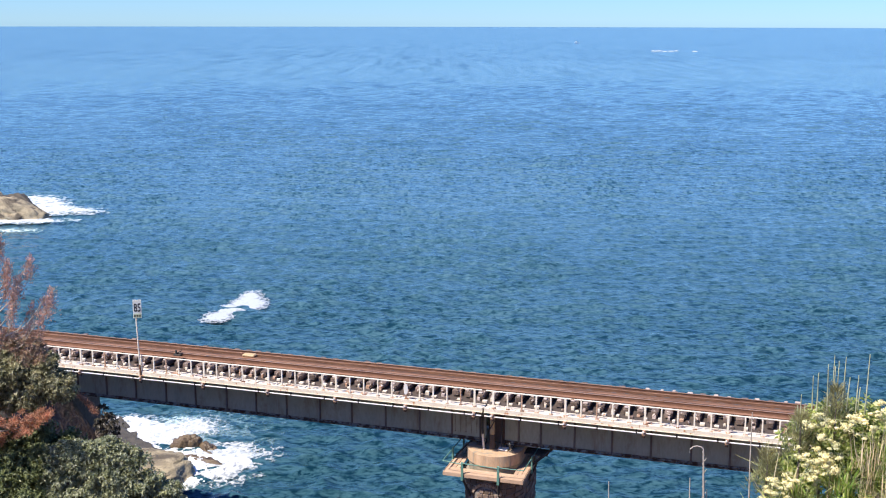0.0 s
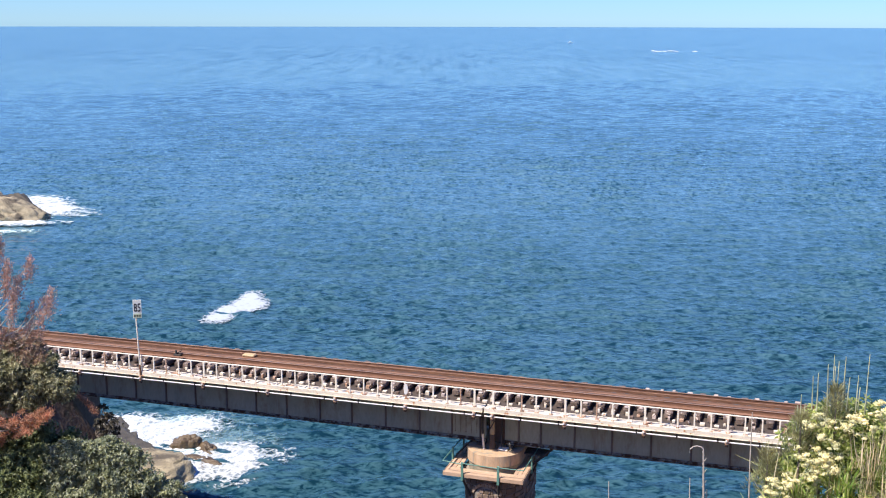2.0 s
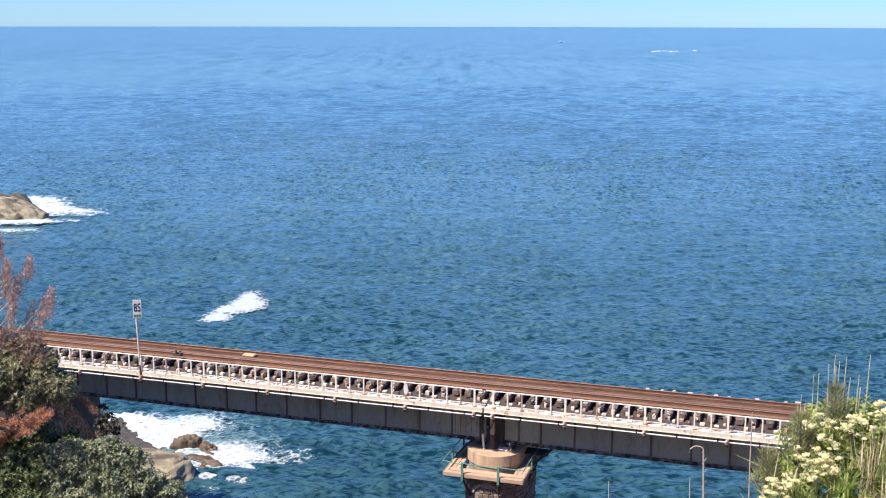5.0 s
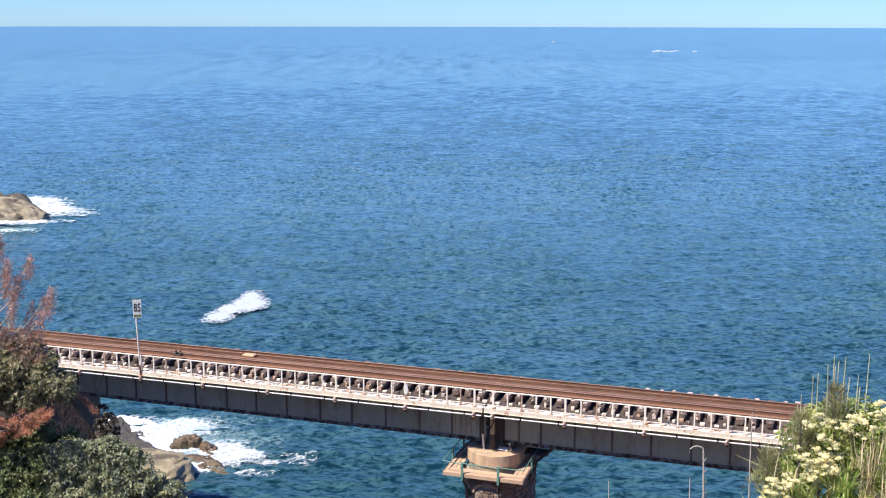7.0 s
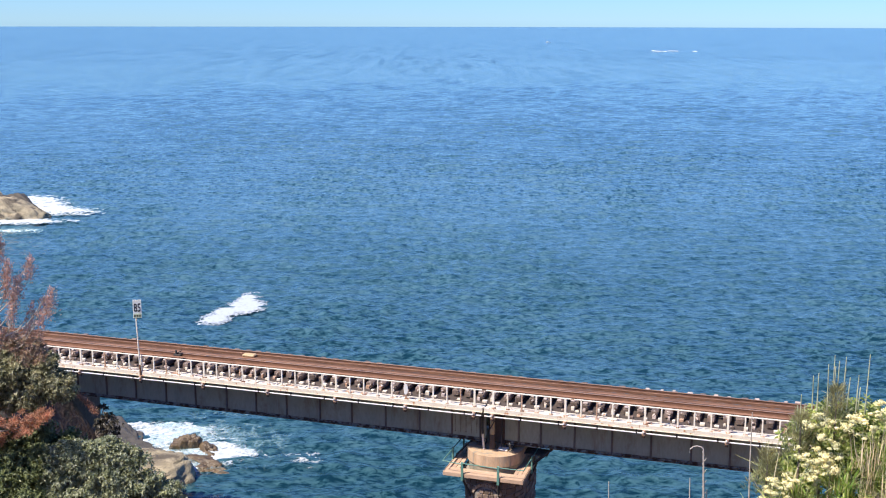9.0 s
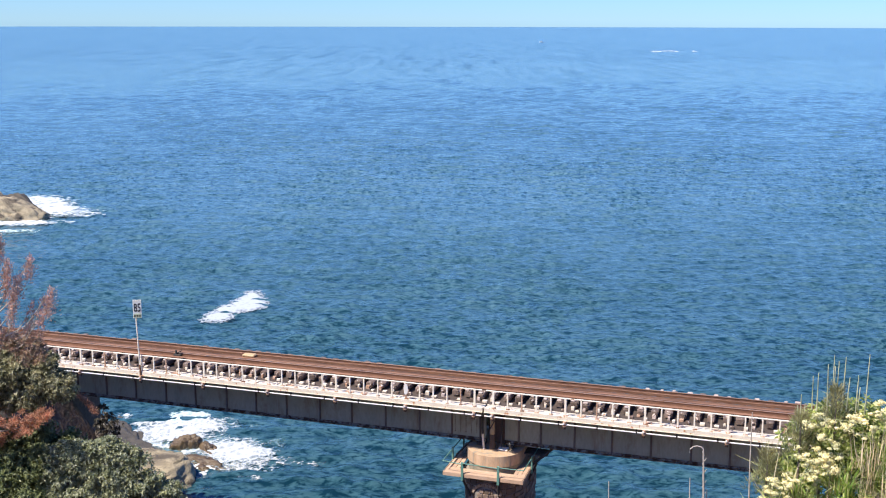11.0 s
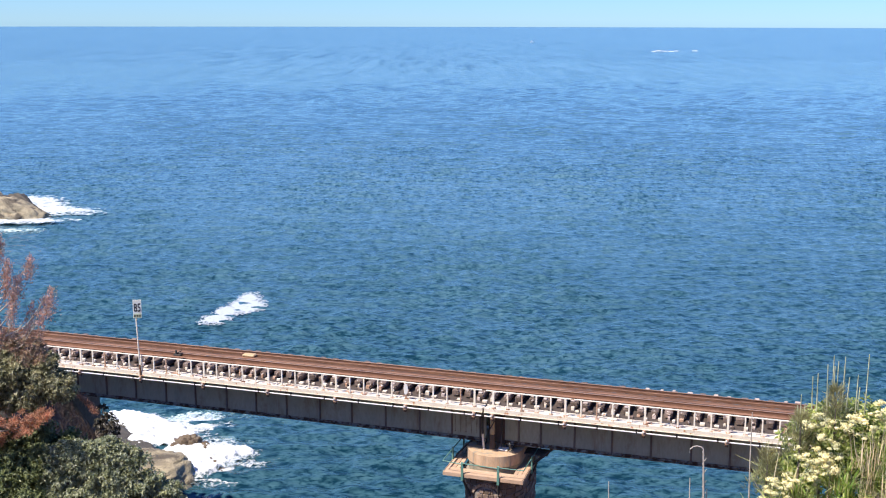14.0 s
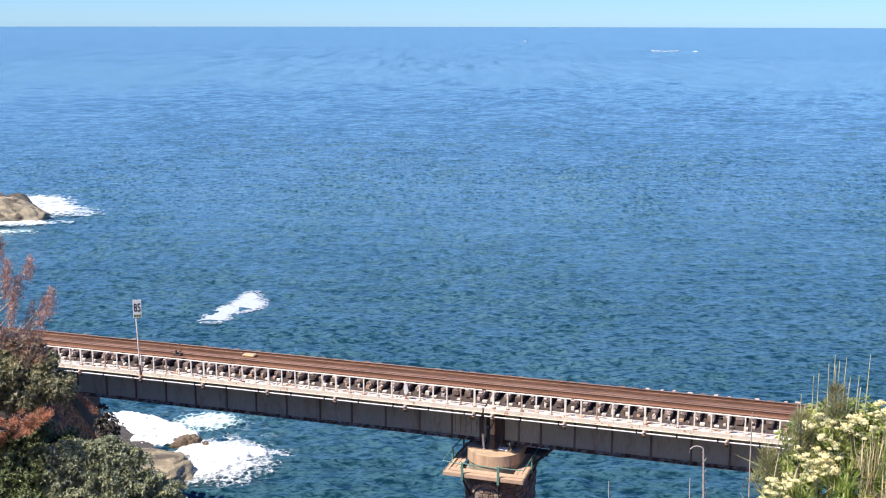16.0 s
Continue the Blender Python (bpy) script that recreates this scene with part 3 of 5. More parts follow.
def track():
    t = thing("railway_track", on_bridge(0, CENTRE, RAIL_Z - 0.2), "single railway track with rusty rails on weathered timber sleepers", "railway track")
    for o in (-0.7525, 0.7525):
        bm = box(B(), -34, o - 0.07, 0.012, 30, o + 0.07, 0.035)
        box(bm, -34, o - 0.012, 0.03, 30, o + 0.012, 0.16)
        box(bm, -34, o - 0.034, 0.155, 30, o + 0.034, 0.192, 0.008)
        rail = part("rail", bm, RAIL_STEEL, t)
        part("rail_head", box(B(), -34, o - 0.026, 0.193, 30, o + 0.026, 0.2), RAIL_TOP, rail, "polished running surface")
    for o in (-0.42, 0.42):
        bm = box(B(), -34, o - 0.05, 0.012, 30, o + 0.05, 0.03)
        box(bm, -34, o - 0.03, 0.03, 30, o + 0.03, 0.15, 0.008)
        part("guard_rail", bm, RAIL_STEEL, t)
    for o in (-1.02, -0.12, 0.12, 1.02):
        bm = box(B(), -34, o - 0.11, 0.004, 30, o + 0.11, 0.05, 0.008)
        part("deck_strip", bm, PLANK, t, "rust-brown deck strip between the rails")
    # worn sleepers of several shapes, with rounded arrises
    sleepers = []
    srng = random.Random(17)
    for w in (0.165, 0.18, 0.175, 0.19, 0.16):
        bm = box(B(), -w, -1.70, -0.32, w, 1.57, 0.0, 0.05)
        for v in bm.verts:
            v.co += Vector((srng.uniform(-0.022, 0.022), srng.uniform(-0.04, 0.04), srng.uniform(-0.02, 0.0) if v.co.z > -0.1 else 0.0))
        me = bpy.data.meshes.new("sleeper")
        bm.to_mesh(me)
        bm.free()
        me.materials.append(SLEEPER)
        sleepers.append(me)
    blocks = []
    for w, h in ((0.10, 0.05), (0.13, 0.06), (0.08, 0.07)):
        bm = box(B(), -w, -0.09, 0.0, w, 0.09, h, 0.015)
        me = bpy.data.meshes.new("end_block")
        bm.to_mesh(me)
        bm.free()
        me.materials.append(PALE_BLOCK)
        blocks.append(me)
    # added plate: stands for the dark between sleepers and hides the sea below
    part("gap_plate", box(B(), -27, -2.16, -0.44, 26, 1.2, -0.375), DARK_BROWN, t, "added dark brown plate that fills the gaps under the sleepers")
    rng = random.Random(5)
    for i in range(-48, 42):
        s = i * 0.655 + 0.2
        sl = share("sleeper", rng.choice(sleepers), t, pose(s + rng.uniform(-0.04, 0.04), rng.uniform(-0.10, 0.08), rng.uniform(-0.012, 0.0), rng.uniform(-1, 1), 0, rng.uniform(-1.6, 1.6)))
        if s > 7.0 and rng.random() < 0.6:
            share("end_block", rng.choice(blocks), sl, pose(rng.uniform(-0.04, 0.04), 1.45, -0.018, 0, 0, rng.uniform(-6, 6)))
        if rng.random() < 0.6:
            share("end_block", rng.choice(blocks), sl, pose(rng.uniform(-0.06, 0.06), -1.56, 0.002, 0, 0, rng.uniform(-14, 14)))
        if rng.random() < 0.5:
            bolt = tube(B(), [(rng.uniform(-0.1, 0.1), -1.77, -0.10 - rng.uniform(0, 0.12)), (rng.uniform(-0.1, 0.1), -1.68, -0.1)], [0.045, 0.03], 6)
            part("bolt", bolt, PALE_BLOCK, sl)
        w = rng.uniform(0.06, 0.13)
        b2 = box(B(), s + 0.30 - w, -2.10 + rng.uniform(-0.04, 0.04), -0.372, s + 0.30 + w, -1.93, -0.30 + rng.uniform(0, 0.08), 0.012)
        part("packer", b2, CREAM if rng.random() > 0.3 else SLEEPER, t)
        if rng.random() < 0.7:
            q, w = s + rng.uniform(-0.12, 0.12), rng.uniform(0.05, 0.10)
            b2 = box(B(), q - w, -1.86, -0.372, q + w, -1.70, -0.26 + rng.uniform(0, 0.10), 0.012)
            part("packer", b2, rng.choice((CREAM, PALE_BLOCK, RUSTY_CREAM)), t)
    return t


track()


def yellow_marker():
    m = thing("track_box", on_bridge(-14.1, 2.95, RAIL_Z - 0.14), "cream weathered box lying between the rails", "equipment box")
    part("lid", box(B(), -0.36, -0.20, 0.0, 0.36, 0.20, 0.13, 0.04), BOX_TAN, m)
    part("base", box(B(), -0.40, -0.24, -0.055, 0.40, 0.24, -0.002, 0.01), RUST, m)


yellow_marker()


def marker_plate():
    m = thing("marker_plate", on_bridge(-4.01, -0.045, DECK + 0.28), "white oval plate fixed to a handrail post", "marker")
    bm = B()
    ring = [(0.11 * math.cos(a), 0.29 + 0.29 * math.sin(a)) for a in (math.tau * i / 20 for i in range(20))]
    f = bm.faces.new([bm.verts.new((x, 0.0, z)) for x, z in ring])
    ext = bmesh.ops.extrude_face_region(bm, geom=[f])
    bmesh.ops.translate(bm, vec=(0, -0.02, 0), verts=[v for v in ext["geom"] if isinstance(v, bmesh.types.BMVert)])
    bmesh.ops.recalc_face_normals(bm, faces=bm.faces)
    part("plate", bm, PIPE_WHITE, m)
    part("clamp", box(B(), -0.06, 0.002, 0.22, 0.06, 0.012, 0.36), RUST, m)


marker_plate()


def rail_lubricator():
    m = thing("rail_fitting", on_bridge(-17.9, 1.85, RAIL_Z - 0.148), "small black fitting bolted beside the rail", "rail fitting")
    part("base", box(B(), -0.22, -0.09, 0.0, 0.22, 0.09, 0.10, 0.02), DARK_STEEL, m)
    part("knob", tube(B(), [(-0.08, 0, 0.10), (-0.08, 0, 0.30)], [0.07, 0.05], 8), DARK_STEEL, m)
    part("arm", tube(B(), [(0.02, 0, 0.16), (0.24, 0.05, 0.30)], [0.035, 0.03], 6), DARK_STEEL, m)


rail_lubricator()


def speed_sign():
    s = thing("speed_sign", on_bridge(-19.0, -0.13, DECK - 0.2) @ pose(0, 0, 0, 0, -1.6, 0), "white speed board with black figures on a steel pole", "sign")
    part("pole", tube(B(), [(0, 0, 0.0), (0, 0, 4.05)], 0.04, 10), WHITE_PAINT, s, "white pole, rusty at its foot")
    part("foot", tube(B(), [(0, 0, 0.0), (0, 0, 0.62)], 0.052, 10), RUST, s)
    board = part("board", box(B(), -0.22, -0.02, 0.0, 0.22, 0.005, 1.0, 0.01), SIGN_WHITE, s, at=pose(0.13, -0.05, 3.2, 0, 1.6, 0) @ pose(0, 0, 0, 0, 0, 27))
    part("lower_band", box(B(), -0.205, -0.026, 0.03, 0.205, -0.0205, 0.26), SIGN_GREEN, board, "pale green band with unreadable marks")
    for i in range(3):
        part("mark", box(B(), -0.18 + i * 0.13, -0.030, 0.09, -0.10 + i * 0.13, -0.0265, 0.18), DARK_STEEL, board)
    cu = bpy.data.curves.new("figures", "FONT")
    cu.body, cu.size, cu.align_x, cu.extrude = "85", 0.56, "CENTER", 0.003
    cu.offset = 0.006
    tmp = new("figures", cu)
    dg = bpy.context.evaluated_depsgraph_get()
    me = bpy.data.meshes.new_from_object(tmp.evaluated_get(dg))
    bpy.data.objects.remove(tmp)
    me.materials.clear()
    me.materials.append(BLACK)
    f = share("figures", me, board, pose(0, -0.026, 0.37, 90, 0, 0) @ Matrix.Diagonal((0.66, 1.12, 1, 1)))
    tagged(f, "black figures 85")


speed_sign()


# ---- pier ----
def stadium(bm, r, y0, y1, z0, z1, sides=20, x=0.0):
    """A wall with round ends, standing across the bridge."""
    ring = [(x + r * math.cos(a), y0 + r * math.sin(a)) for a in (math.pi + math.pi * i / sides for i in range(sides + 1))]
    ring += [(x + r * math.cos(a), y1 + r * math.sin(a)) for a in (math.pi * i / sides for i in range(sides + 1))]
    lo, hi = [bm.verts.new((a, b, z0)) for a, b in ring], [bm.verts.new((a, b, z1)) for a, b in ring]
    n = len(ring)
    for i in range(n):
        bm.faces.new((lo[i], lo[(i + 1) % n], hi[(i + 1) % n], hi[i]))
    bm.faces.new(lo[::-1])
    return bm.faces.new(hi)


def pier():
    p = thing("pier", on_bridge(0.22, 0, -3.0), "masonry bridge pier with a tan concrete cap standing in the sea", "bridge pier")
    bm = B()
    top = stadium(bm, 1.40, 1.45, 4.0, 11.45, 12.0)
    bmesh.ops.bevel(bm, geom=list(top.edges), offset=0.05, segments=2, affect="EDGES")
    part("concrete_cap", bm, CONCRETE, p, "streaked tan concrete cap with a round nose")
    bm = B()
    stadium(bm, 1.33, 1.45, 4.0, 11.0, 11.448)
    part("cap_foot", bm, CAP_FOOT, p, "grey-green stained lower course of the cap")
    bm = B()
    stadium(bm, 1.47, 1.45, 4.0, 0.0, 10.95)
    part("core", bm, MORTAR, p)
    rng = random.Random(11)
    z = 7.6
    while z < 10.9:
        h = rng.uniform(0.24, 0.36)
        a = math.pi + rng.uniform(0, 0.2)
        while a < math.tau:
            da = rng.uniform(0.22, 0.42)
            r0, r1 = 1.36, 1.52 + rng.uniform(-0.03, 0.05)
            a1 = min(a + da, math.tau)
            if a1 - a > 0.08:
                b2 = B()
                vs = []
                for zz in (z + 0.026, min(z + h, 10.93) - 0.026):
                    for r in (r0, r1):
                        for an in (a + 0.022, (a + a1) / 2 + rng.uniform(-0.02, 0.02), a1 - 0.022):
                            vs.append(b2.verts.new((r * math.cos(an), 1.45 + r * math.sin(an), zz)))
                for f in ((3, 4, 10, 9), (4, 5, 11, 10), (0, 3, 9, 6), (5, 2, 8, 11), (9, 10, 7, 6), (10, 11, 8, 7), (1, 4, 3, 0), (2, 5, 4, 1)):
                    b2.faces.new([vs[i] for i in f])
                part("stone", b2, STONE, p)
            a = a1
        for side in (-1, 1):
            y = 1.46
            while y < 3.9:
                ln = rng.uniform(0.35, 0.7)
                t = 1.52 + rng.uniform(-0.03, 0.05)
                x0, x1 = sorted((side * 1.38, side * t))
                part("stone", box(B(), x0, y + 0.012, z + 0.015, x1, min(y + ln, 4.0) - 0.012, min(z + h, 10.93) - 0.015, 0.02), STONE, p)
                y += ln
        z += h
    bm = B()
    arch = [(-0.62 + 1.2 * i / 12, 10.12 + 0.36 * math.sin(math.pi * i / 12)) for i in range(13)]
    f = bm.faces.new([bm.verts.new((x, -0.12, z)) for x, z in [(-0.62, 7.0)] + arch + [(0.58, 7.0)]])
    ext = bmesh.ops.extrude_face_region(bm, geom=[f])
    bmesh.ops.translate(bm, vec=(0, 0.3, 0), verts=[v for v in ext["geom"] if isinstance(v, bmesh.types.BMVert)])
    bmesh.ops.recalc_face_normals(bm, faces=bm.faces)
    part("arched_facing", bm, MORTAR, p, "pale mortared arched facing on the pier front")
    for j, (z0, z1) in enumerate(((9.64, 9.86), (9.89, 10.10), (10.13, 10.36))):
        x = -0.58 + 0.10 * (j % 2)
        end = 0.54 if j < 2 else 0.34
        x = x if j < 2 else -0.38
        while x < end - 0.08:
            w = min(rng.uniform(0.20, 0.36), end - x)
            part("facing_stone", box(B(), x, -0.155 - rng.uniform(0, 0.02), z0, x + w - 0.035, -0.10, z1, 0.02), STONE, p)
            x += w
    for i in range(11):
        a = math.pi * (0.06 + 0.88 * i / 10)
        x, z = -0.02 - 0.70 * math.cos(a), 10.10 + 0.47 * math.sin(a)
        part("arch_brick", box(B(), x - 0.075, -0.17, z - 0.07, x + 0.075, -0.05, z + 0.07, 0.012, Matrix.Rotation(a - math.pi / 2, 4, "Y")), CONCRETE, p)
    part("tan_ledge", box(B(), -0.55, -0.19, 9.30, 0.50, -0.122, 9.62, 0.05), CONCRETE, p, "rounded tan ledge stone below the arch")
    # added wall: hides the sea in the gap, which should look dark
    part("gap_wall", box(B(), -0.50, 2.0, 12.002, 0.42, 2.2, 14.45, 0.02), DARK_BRICK, p, "added dark wall that closes the gap between the girder ends")
    # bearings, upstand and drain pipes between the two spans
    for s in (-0.75, 0.72):
        part("bearing", box(B(), s - 0.2, 1.35, 12.002, s + 0.2, 1.85, 12.19, 0.02), DARK_STEEL, p)
    # lower post coloured dark to stand for the shadow under its lit part
    part("upstand", box(B(), -0.20, 1.0, 12.002, 0.06, 1.2, 12.78, 0.03), DARK_BROWN, p, "post foot coloured dark for the shadow between the spans")
    part("post_plate", box(B(), -0.17, 0.97, 12.782, 0.05, 1.15, 13.95, 0.03), BOX_TAN, p, "tan post plate between the spans")
    part("post_brace", tube(B(), [(-0.19, 0.95, 13.05), (0.07, 0.95, 13.55)], 0.03, 6), DARK_STEEL, p)
    part("mortar_pad", box(B(), 0.22, 0.95, 12.002, 0.74, 1.35, 12.10, 0.04), WHITE_PAINT, p, "white mortar smear")
    part("drain_pipe", tube(B(), [(-0.50, 1.05, 12.0), (-0.58, 1.1, 12.75)], 0.06, 8), WHITE_PAINT, p, "white drain pipe")
    part("drain_pipe", tube(B(), [(-0.58, 1.1, 12.75), (-0.62, 1.15, 14.1)], 0.055, 8), DARK_STEEL, p, "dark upper length of the drain pipe")
    part("hanger", tube(B(), [(0.38, 1.2, 12.0), (0.38, 1.25, 14.1)], 0.045, 8), DARK_STEEL, p)
    return p


pier()


def platform():
    """A boarded maintenance platform round the pier head, with a green railing."""
    f = thing("platform", on_bridge(0.05, 0, 8.2), "sun-bleached boarded platform round the pier head with green railing", "platform")
    rng = random.Random(2)
    # front boards lie along the bridge, side boards run back
    for i in range(3):
        y = -0.50 + i * 0.215
        part("board", box(B(), -1.93, y, -0.05 + rng.uniform(0, 0.008), 2.03, y + 0.20, 0.0 + rng.uniform(0, 0.008), 0.008), BOARD, f)
    for sd in (-1, 1):
        for i in range(3):
            x = (-1.93 + i * 0.215) if sd < 0 else (1.43 + i * 0.2)
            part("board", box(B(), x, 0.152, -0.05, x + 0.19, 3.6, 0.0 + rng.uniform(0, 0.008), 0.008), BOARD, f)
    part("fascia", box(B(), -1.95, -0.545, -0.19, 2.05, -0.505, 0.0, 0.006), BOARD, f)
    part("fascia", box(B(), -1.975, -0.545, -0.19, -1.953, 3.6, 0.0), BOARD, f)
    part("fascia", box(B(), 2.053, -0.545, -0.19, 2.075, 3.6, 0.0), BOARD, f)
    for x in (-0.98, 0.84):
        bm = box(B(), x - 0.06, -0.60, -0.35, x + 0.06, -0.55, 0.62, 0.008)
        part("rail_post", bm, GREEN_STEEL, f)
        part("strut", tube(B(), [(x, -0.56, -0.2), (x + (0.25 if x < 0 else -0.1), 0.05, -1.35)], 0.06, 6), DARK_STEEL, f)
    for x in (-2.0, 2.1):
        for y in (1.2, 3.2):
            part("rail_post", box(B(), x - 0.04, y - 0.05, -0.3, x + 0.04, y + 0.05, 0.62, 0.008), GREEN_STEEL, f)
        part("strut", tube(B(), [(x, 2.4, -0.2), (x * 0.72, 2.4, -1.5)], 0.06, 6), DARK_STEEL, f)
    # a dark bracket carries the back of the platform from the span
    part("bracket_beam", tube(B(), [(2.0, 1.5, 0.0), (3.05, 1.75, 0.94)], 0.07, 6), DARK_STEEL, f, "dark steel bracket under the span")
    part("bracket_plate", box(B(), 1.5, 1.78, 0.45, 2.75, 2.6, 0.52, 0.01), DARK_BROWN, f, "dark brown plate under the span")
    part("bracket_beam", tube(B(), [(-1.9, 1.5, 0.1), (-1.1, 1.75, 0.94)], 0.05, 6), DARK_STEEL, f, "dark steel bracket under the span")
    for z in (0.55,):
        for a, b in (((-2.0, -0.5), (-0.98, -0.58)), ((-0.98, -0.58), (0.84, -0.58)), ((0.84, -0.58), (2.1, -0.45)), ((-2.0, -0.5), (-2.0, 3.2)), ((2.1, -0.45), (2.1, 3.2))):
            part("rail_bar", tube(B(), [(*a, z), (*b, z - 0.05)], 0.026, 6), GREEN_STEEL, f)
    return f


platform()


def abutment():
    a = thing("abutment", on_bridge(-26.1, 0, 4.0), "brick abutment coloured dark for its shade under the girder end", "abutment")
    part("face_wall", box(B(), -3.0, 1.3, 0, 1.25, 4.5, 5.17, 0.05), DARK_BRICK, a)
    part("ballast_wall", box(B(), -3.0, 1.3, 5.2, -1.6, 4.5, 7.2, 0.03), DARK_BRICK, a)


abutment()


# ---- rocks ----
def rock(name, at, size, seed, material, label, flat=0.0, rough=0.35, sub=5, facets=16, crack_depth=0.09):
    bm = B()
    bmesh.ops.create_icosphere(bm, subdivisions=sub, radius=1.0)
    off = Vector((seed * 3.7, seed * 1.3, seed * 7.1))
    # split along planes, like bedded sandstone, then worn
    rr = random.Random(seed * 13)
    planes = [(Vector((rr.gauss(0, 1), rr.gauss(0, 1), rr.gauss(0, 0.8))).normalized(), rr.uniform(0.72, 0.98)) for _ in range(facets)]
    for v in bm.verts:
        n = v.co.copy()
        cut = min([1.05] + [h / n.dot(p) for p, h in planes if n.dot(p) > 0.3])
        d = cut + rough * 0.55 * (noise.fractal(n * 1.1 + off, 0.9, 2.1, 5) + 0.35 * abs(noise.noise(n * 3.1 + off)) - 0.2)
        crack = abs(noise.noise(Vector((n.x * 2.2, n.y * 2.2, n.z * 4.5)) + off))
        d -= crack_depth * max(0, 0.10 - crack) / 0.10
        q = n * d
        if flat and q.z > flat:
            q.z = flat + (q.z - flat) * 0.25
        v.co = Vector((q.x * size[0], q.y * size[1], q.z * size[2]))
    me = bpy.data.meshes.new(name)
    bm.to_mesh(me)
    bm.free()
    me.polygons.foreach_set("use_smooth", [True] * len(me.polygons))
    me.materials.append(material)
    ob = new(name, me)
    ob.matrix_basis = at
    return tagged(ob, label, "rock")


rock("shore_rock", pose(-20.6, 70.3, -0.98, 12, 0, -30), (4.6, 3.9, 2.95), 1, SHORE_ROCK, "flat tan sandstone ledge on the shore", 0.62, 0.30, 6, 18, 0.05)
rock("shore_rock", pose(-22.6, 76.3, -0.5, 0, 0, -55), (6.7, 2.7, 1.55), 2, GREY_ROCK, "long grey-brown ledge along the shore", 0.5, 0.85, 6)
rock("sea_rock", pose(-18.3, 76.5, -0.35, 0, 9, 0), (1.25, 1.0, 1.2), 3, WET_ROCK, "brown wet rock with foam washing round it", 0.0, 0.6)
rock("sea_rock", pose(-16.6, 75.7, -0.42, 0, 6, -40), (1.6, 0.75, 0.85), 4, WET_ROCK, "low dark wet rock just above the water", 0.0, 0.8)
rock("sea_rock", pose(-16.0, 73.0, -0.30, 0, 4, -32), (1.9, 0.95, 0.62), 6, WET_ROCK, "low dark wet rock just above the water", 0.0, 0.8)
rock("shore_rock", pose(-17.5, 68.8, -0.7, 0, 0, 80), (2.2, 0.7, 1.3), 15, WET_ROCK, "dark wet foot of the shore ledge", 0.0, 0.3)
rock("sea_rock", pose(-17.3, 74.4, -0.42, 0, 0, 15), (1.8, 1.0, 0.62), 16, WET_ROCK, "flat wet shelf awash beside the ledge", 0.0, 0.35)
rock("headland_rock", pose(-76.0, 175.5, -0.8, 0, 4, -14), (12.0, 7.0, 4.9), 8, SHORE_ROCK, "large tan sandstone outcrop standing in the surf", 0.0, 0.30, 6, 34, 0.03)
rock("headland_rock", pose(-66.6, 171.2, -0.5, 0, 14, -16), (8.6, 4.8, 4.0), 22, SHORE_ROCK, "sloping tan boulder at the foot of an outcrop", 0.0, 0.30, 6, 40, 0.04)
rock("headland_rock", pose(-62.4, 172.3, -0.4, 0, 5, -10), (2.4, 1.6, 1.2), 33, GREY_ROCK, "low dark wet rocks at the tip of an outcrop", 0.0, 0.7)
rock("headland_rock", pose(-68.2, 177.5, -0.6, 0, 14, -20), (6.4, 3.2, 4.0), 25, GREY_ROCK, "dark wet slab behind the outcrop in surf", 0.0, 0.3, 5, 20)


# ---- foam: pieces of lace that lie on the water ----
def foam(name, at, half, cell, shape, material, label, height=0.12, seed=0, lace=0.5, ragged=1.3):
    """A piece of foam: a thin, bubbled crust with holes and a ragged rim."""
    nx, ny = int(2 * half[0] / cell), int(2 * half[1] / cell)
    x, y = np.linspace(-half[0], half[0], nx), np.linspace(-half[1], half[1], ny)
    X, Y = np.meshgrid(x, y)
    warp = (fbm(X * 0.6, Y * 0.6, 3, seed + 9) - 0.5) * 1.6
    n1 = fbm(X * 0.9 + warp, Y * 0.9 - warp, 4, seed)
    vein = 1 - np.abs(2 * fbm(X * 1.3 + warp * 1.5, Y * 1.3 + warp, 4, seed + 3) - 1) * 5.0
    solid = shape(X, Y) + (n1 - 0.5) * ragged
    mask = np.maximum(solid - 0.35, np.minimum(vein * lace, solid + 0.35 * lace))
    Z = height * (0.25 + fbm(X * 2.2, Y * 2.2, 4, seed + 5)) * np.clip(0.3 + solid, 0.1, 1.3)
    q = np.arange(ny * nx).reshape(ny, nx)
    keep = np.maximum.reduce([mask[:-1, :-1], mask[1:, 1:], mask[1:, :-1], mask[:-1, 1:]]) > -0.35
    a, b, c, d = q[:-1, :-1][keep], q[:-1, 1:][keep], q[1:, 1:][keep], q[1:, :-1][keep]
    F = np.stack([a, b, c, d], 1)
    V = np.stack([X.ravel(), Y.ravel(), Z.ravel()], 1)
    used, inv = np.unique(F, return_inverse=True)
    me = np_mesh(name, V[used], inv.reshape(F.shape), material, True)
    me.attributes.new("cover", "FLOAT", "POINT").data.foreach_set("value", np.clip(mask.ravel()[used], -1, 0.62).astype(np.float32))
    ob = new(name, me)
    ob.matrix_basis = at
    return tagged(ob, label, "sea foam", kind="stuff")


def blob(cx, cy, rx, ry, turn=0.0, gain=1.2):
    ca, sa = math.cos(radians(turn)), math.sin(radians(turn))

    def f(X, Y):
        u, v = (X - cx) * ca + (Y - cy) * sa, -(X - cx) * sa + (Y - cy) * ca
        return gain * (1 - np.sqrt((u / rx) ** 2 + (v / ry) ** 2))
    return f


def most(*fs):
    return lambda X, Y: np.maximum.reduce([f(X, Y) for f in fs])


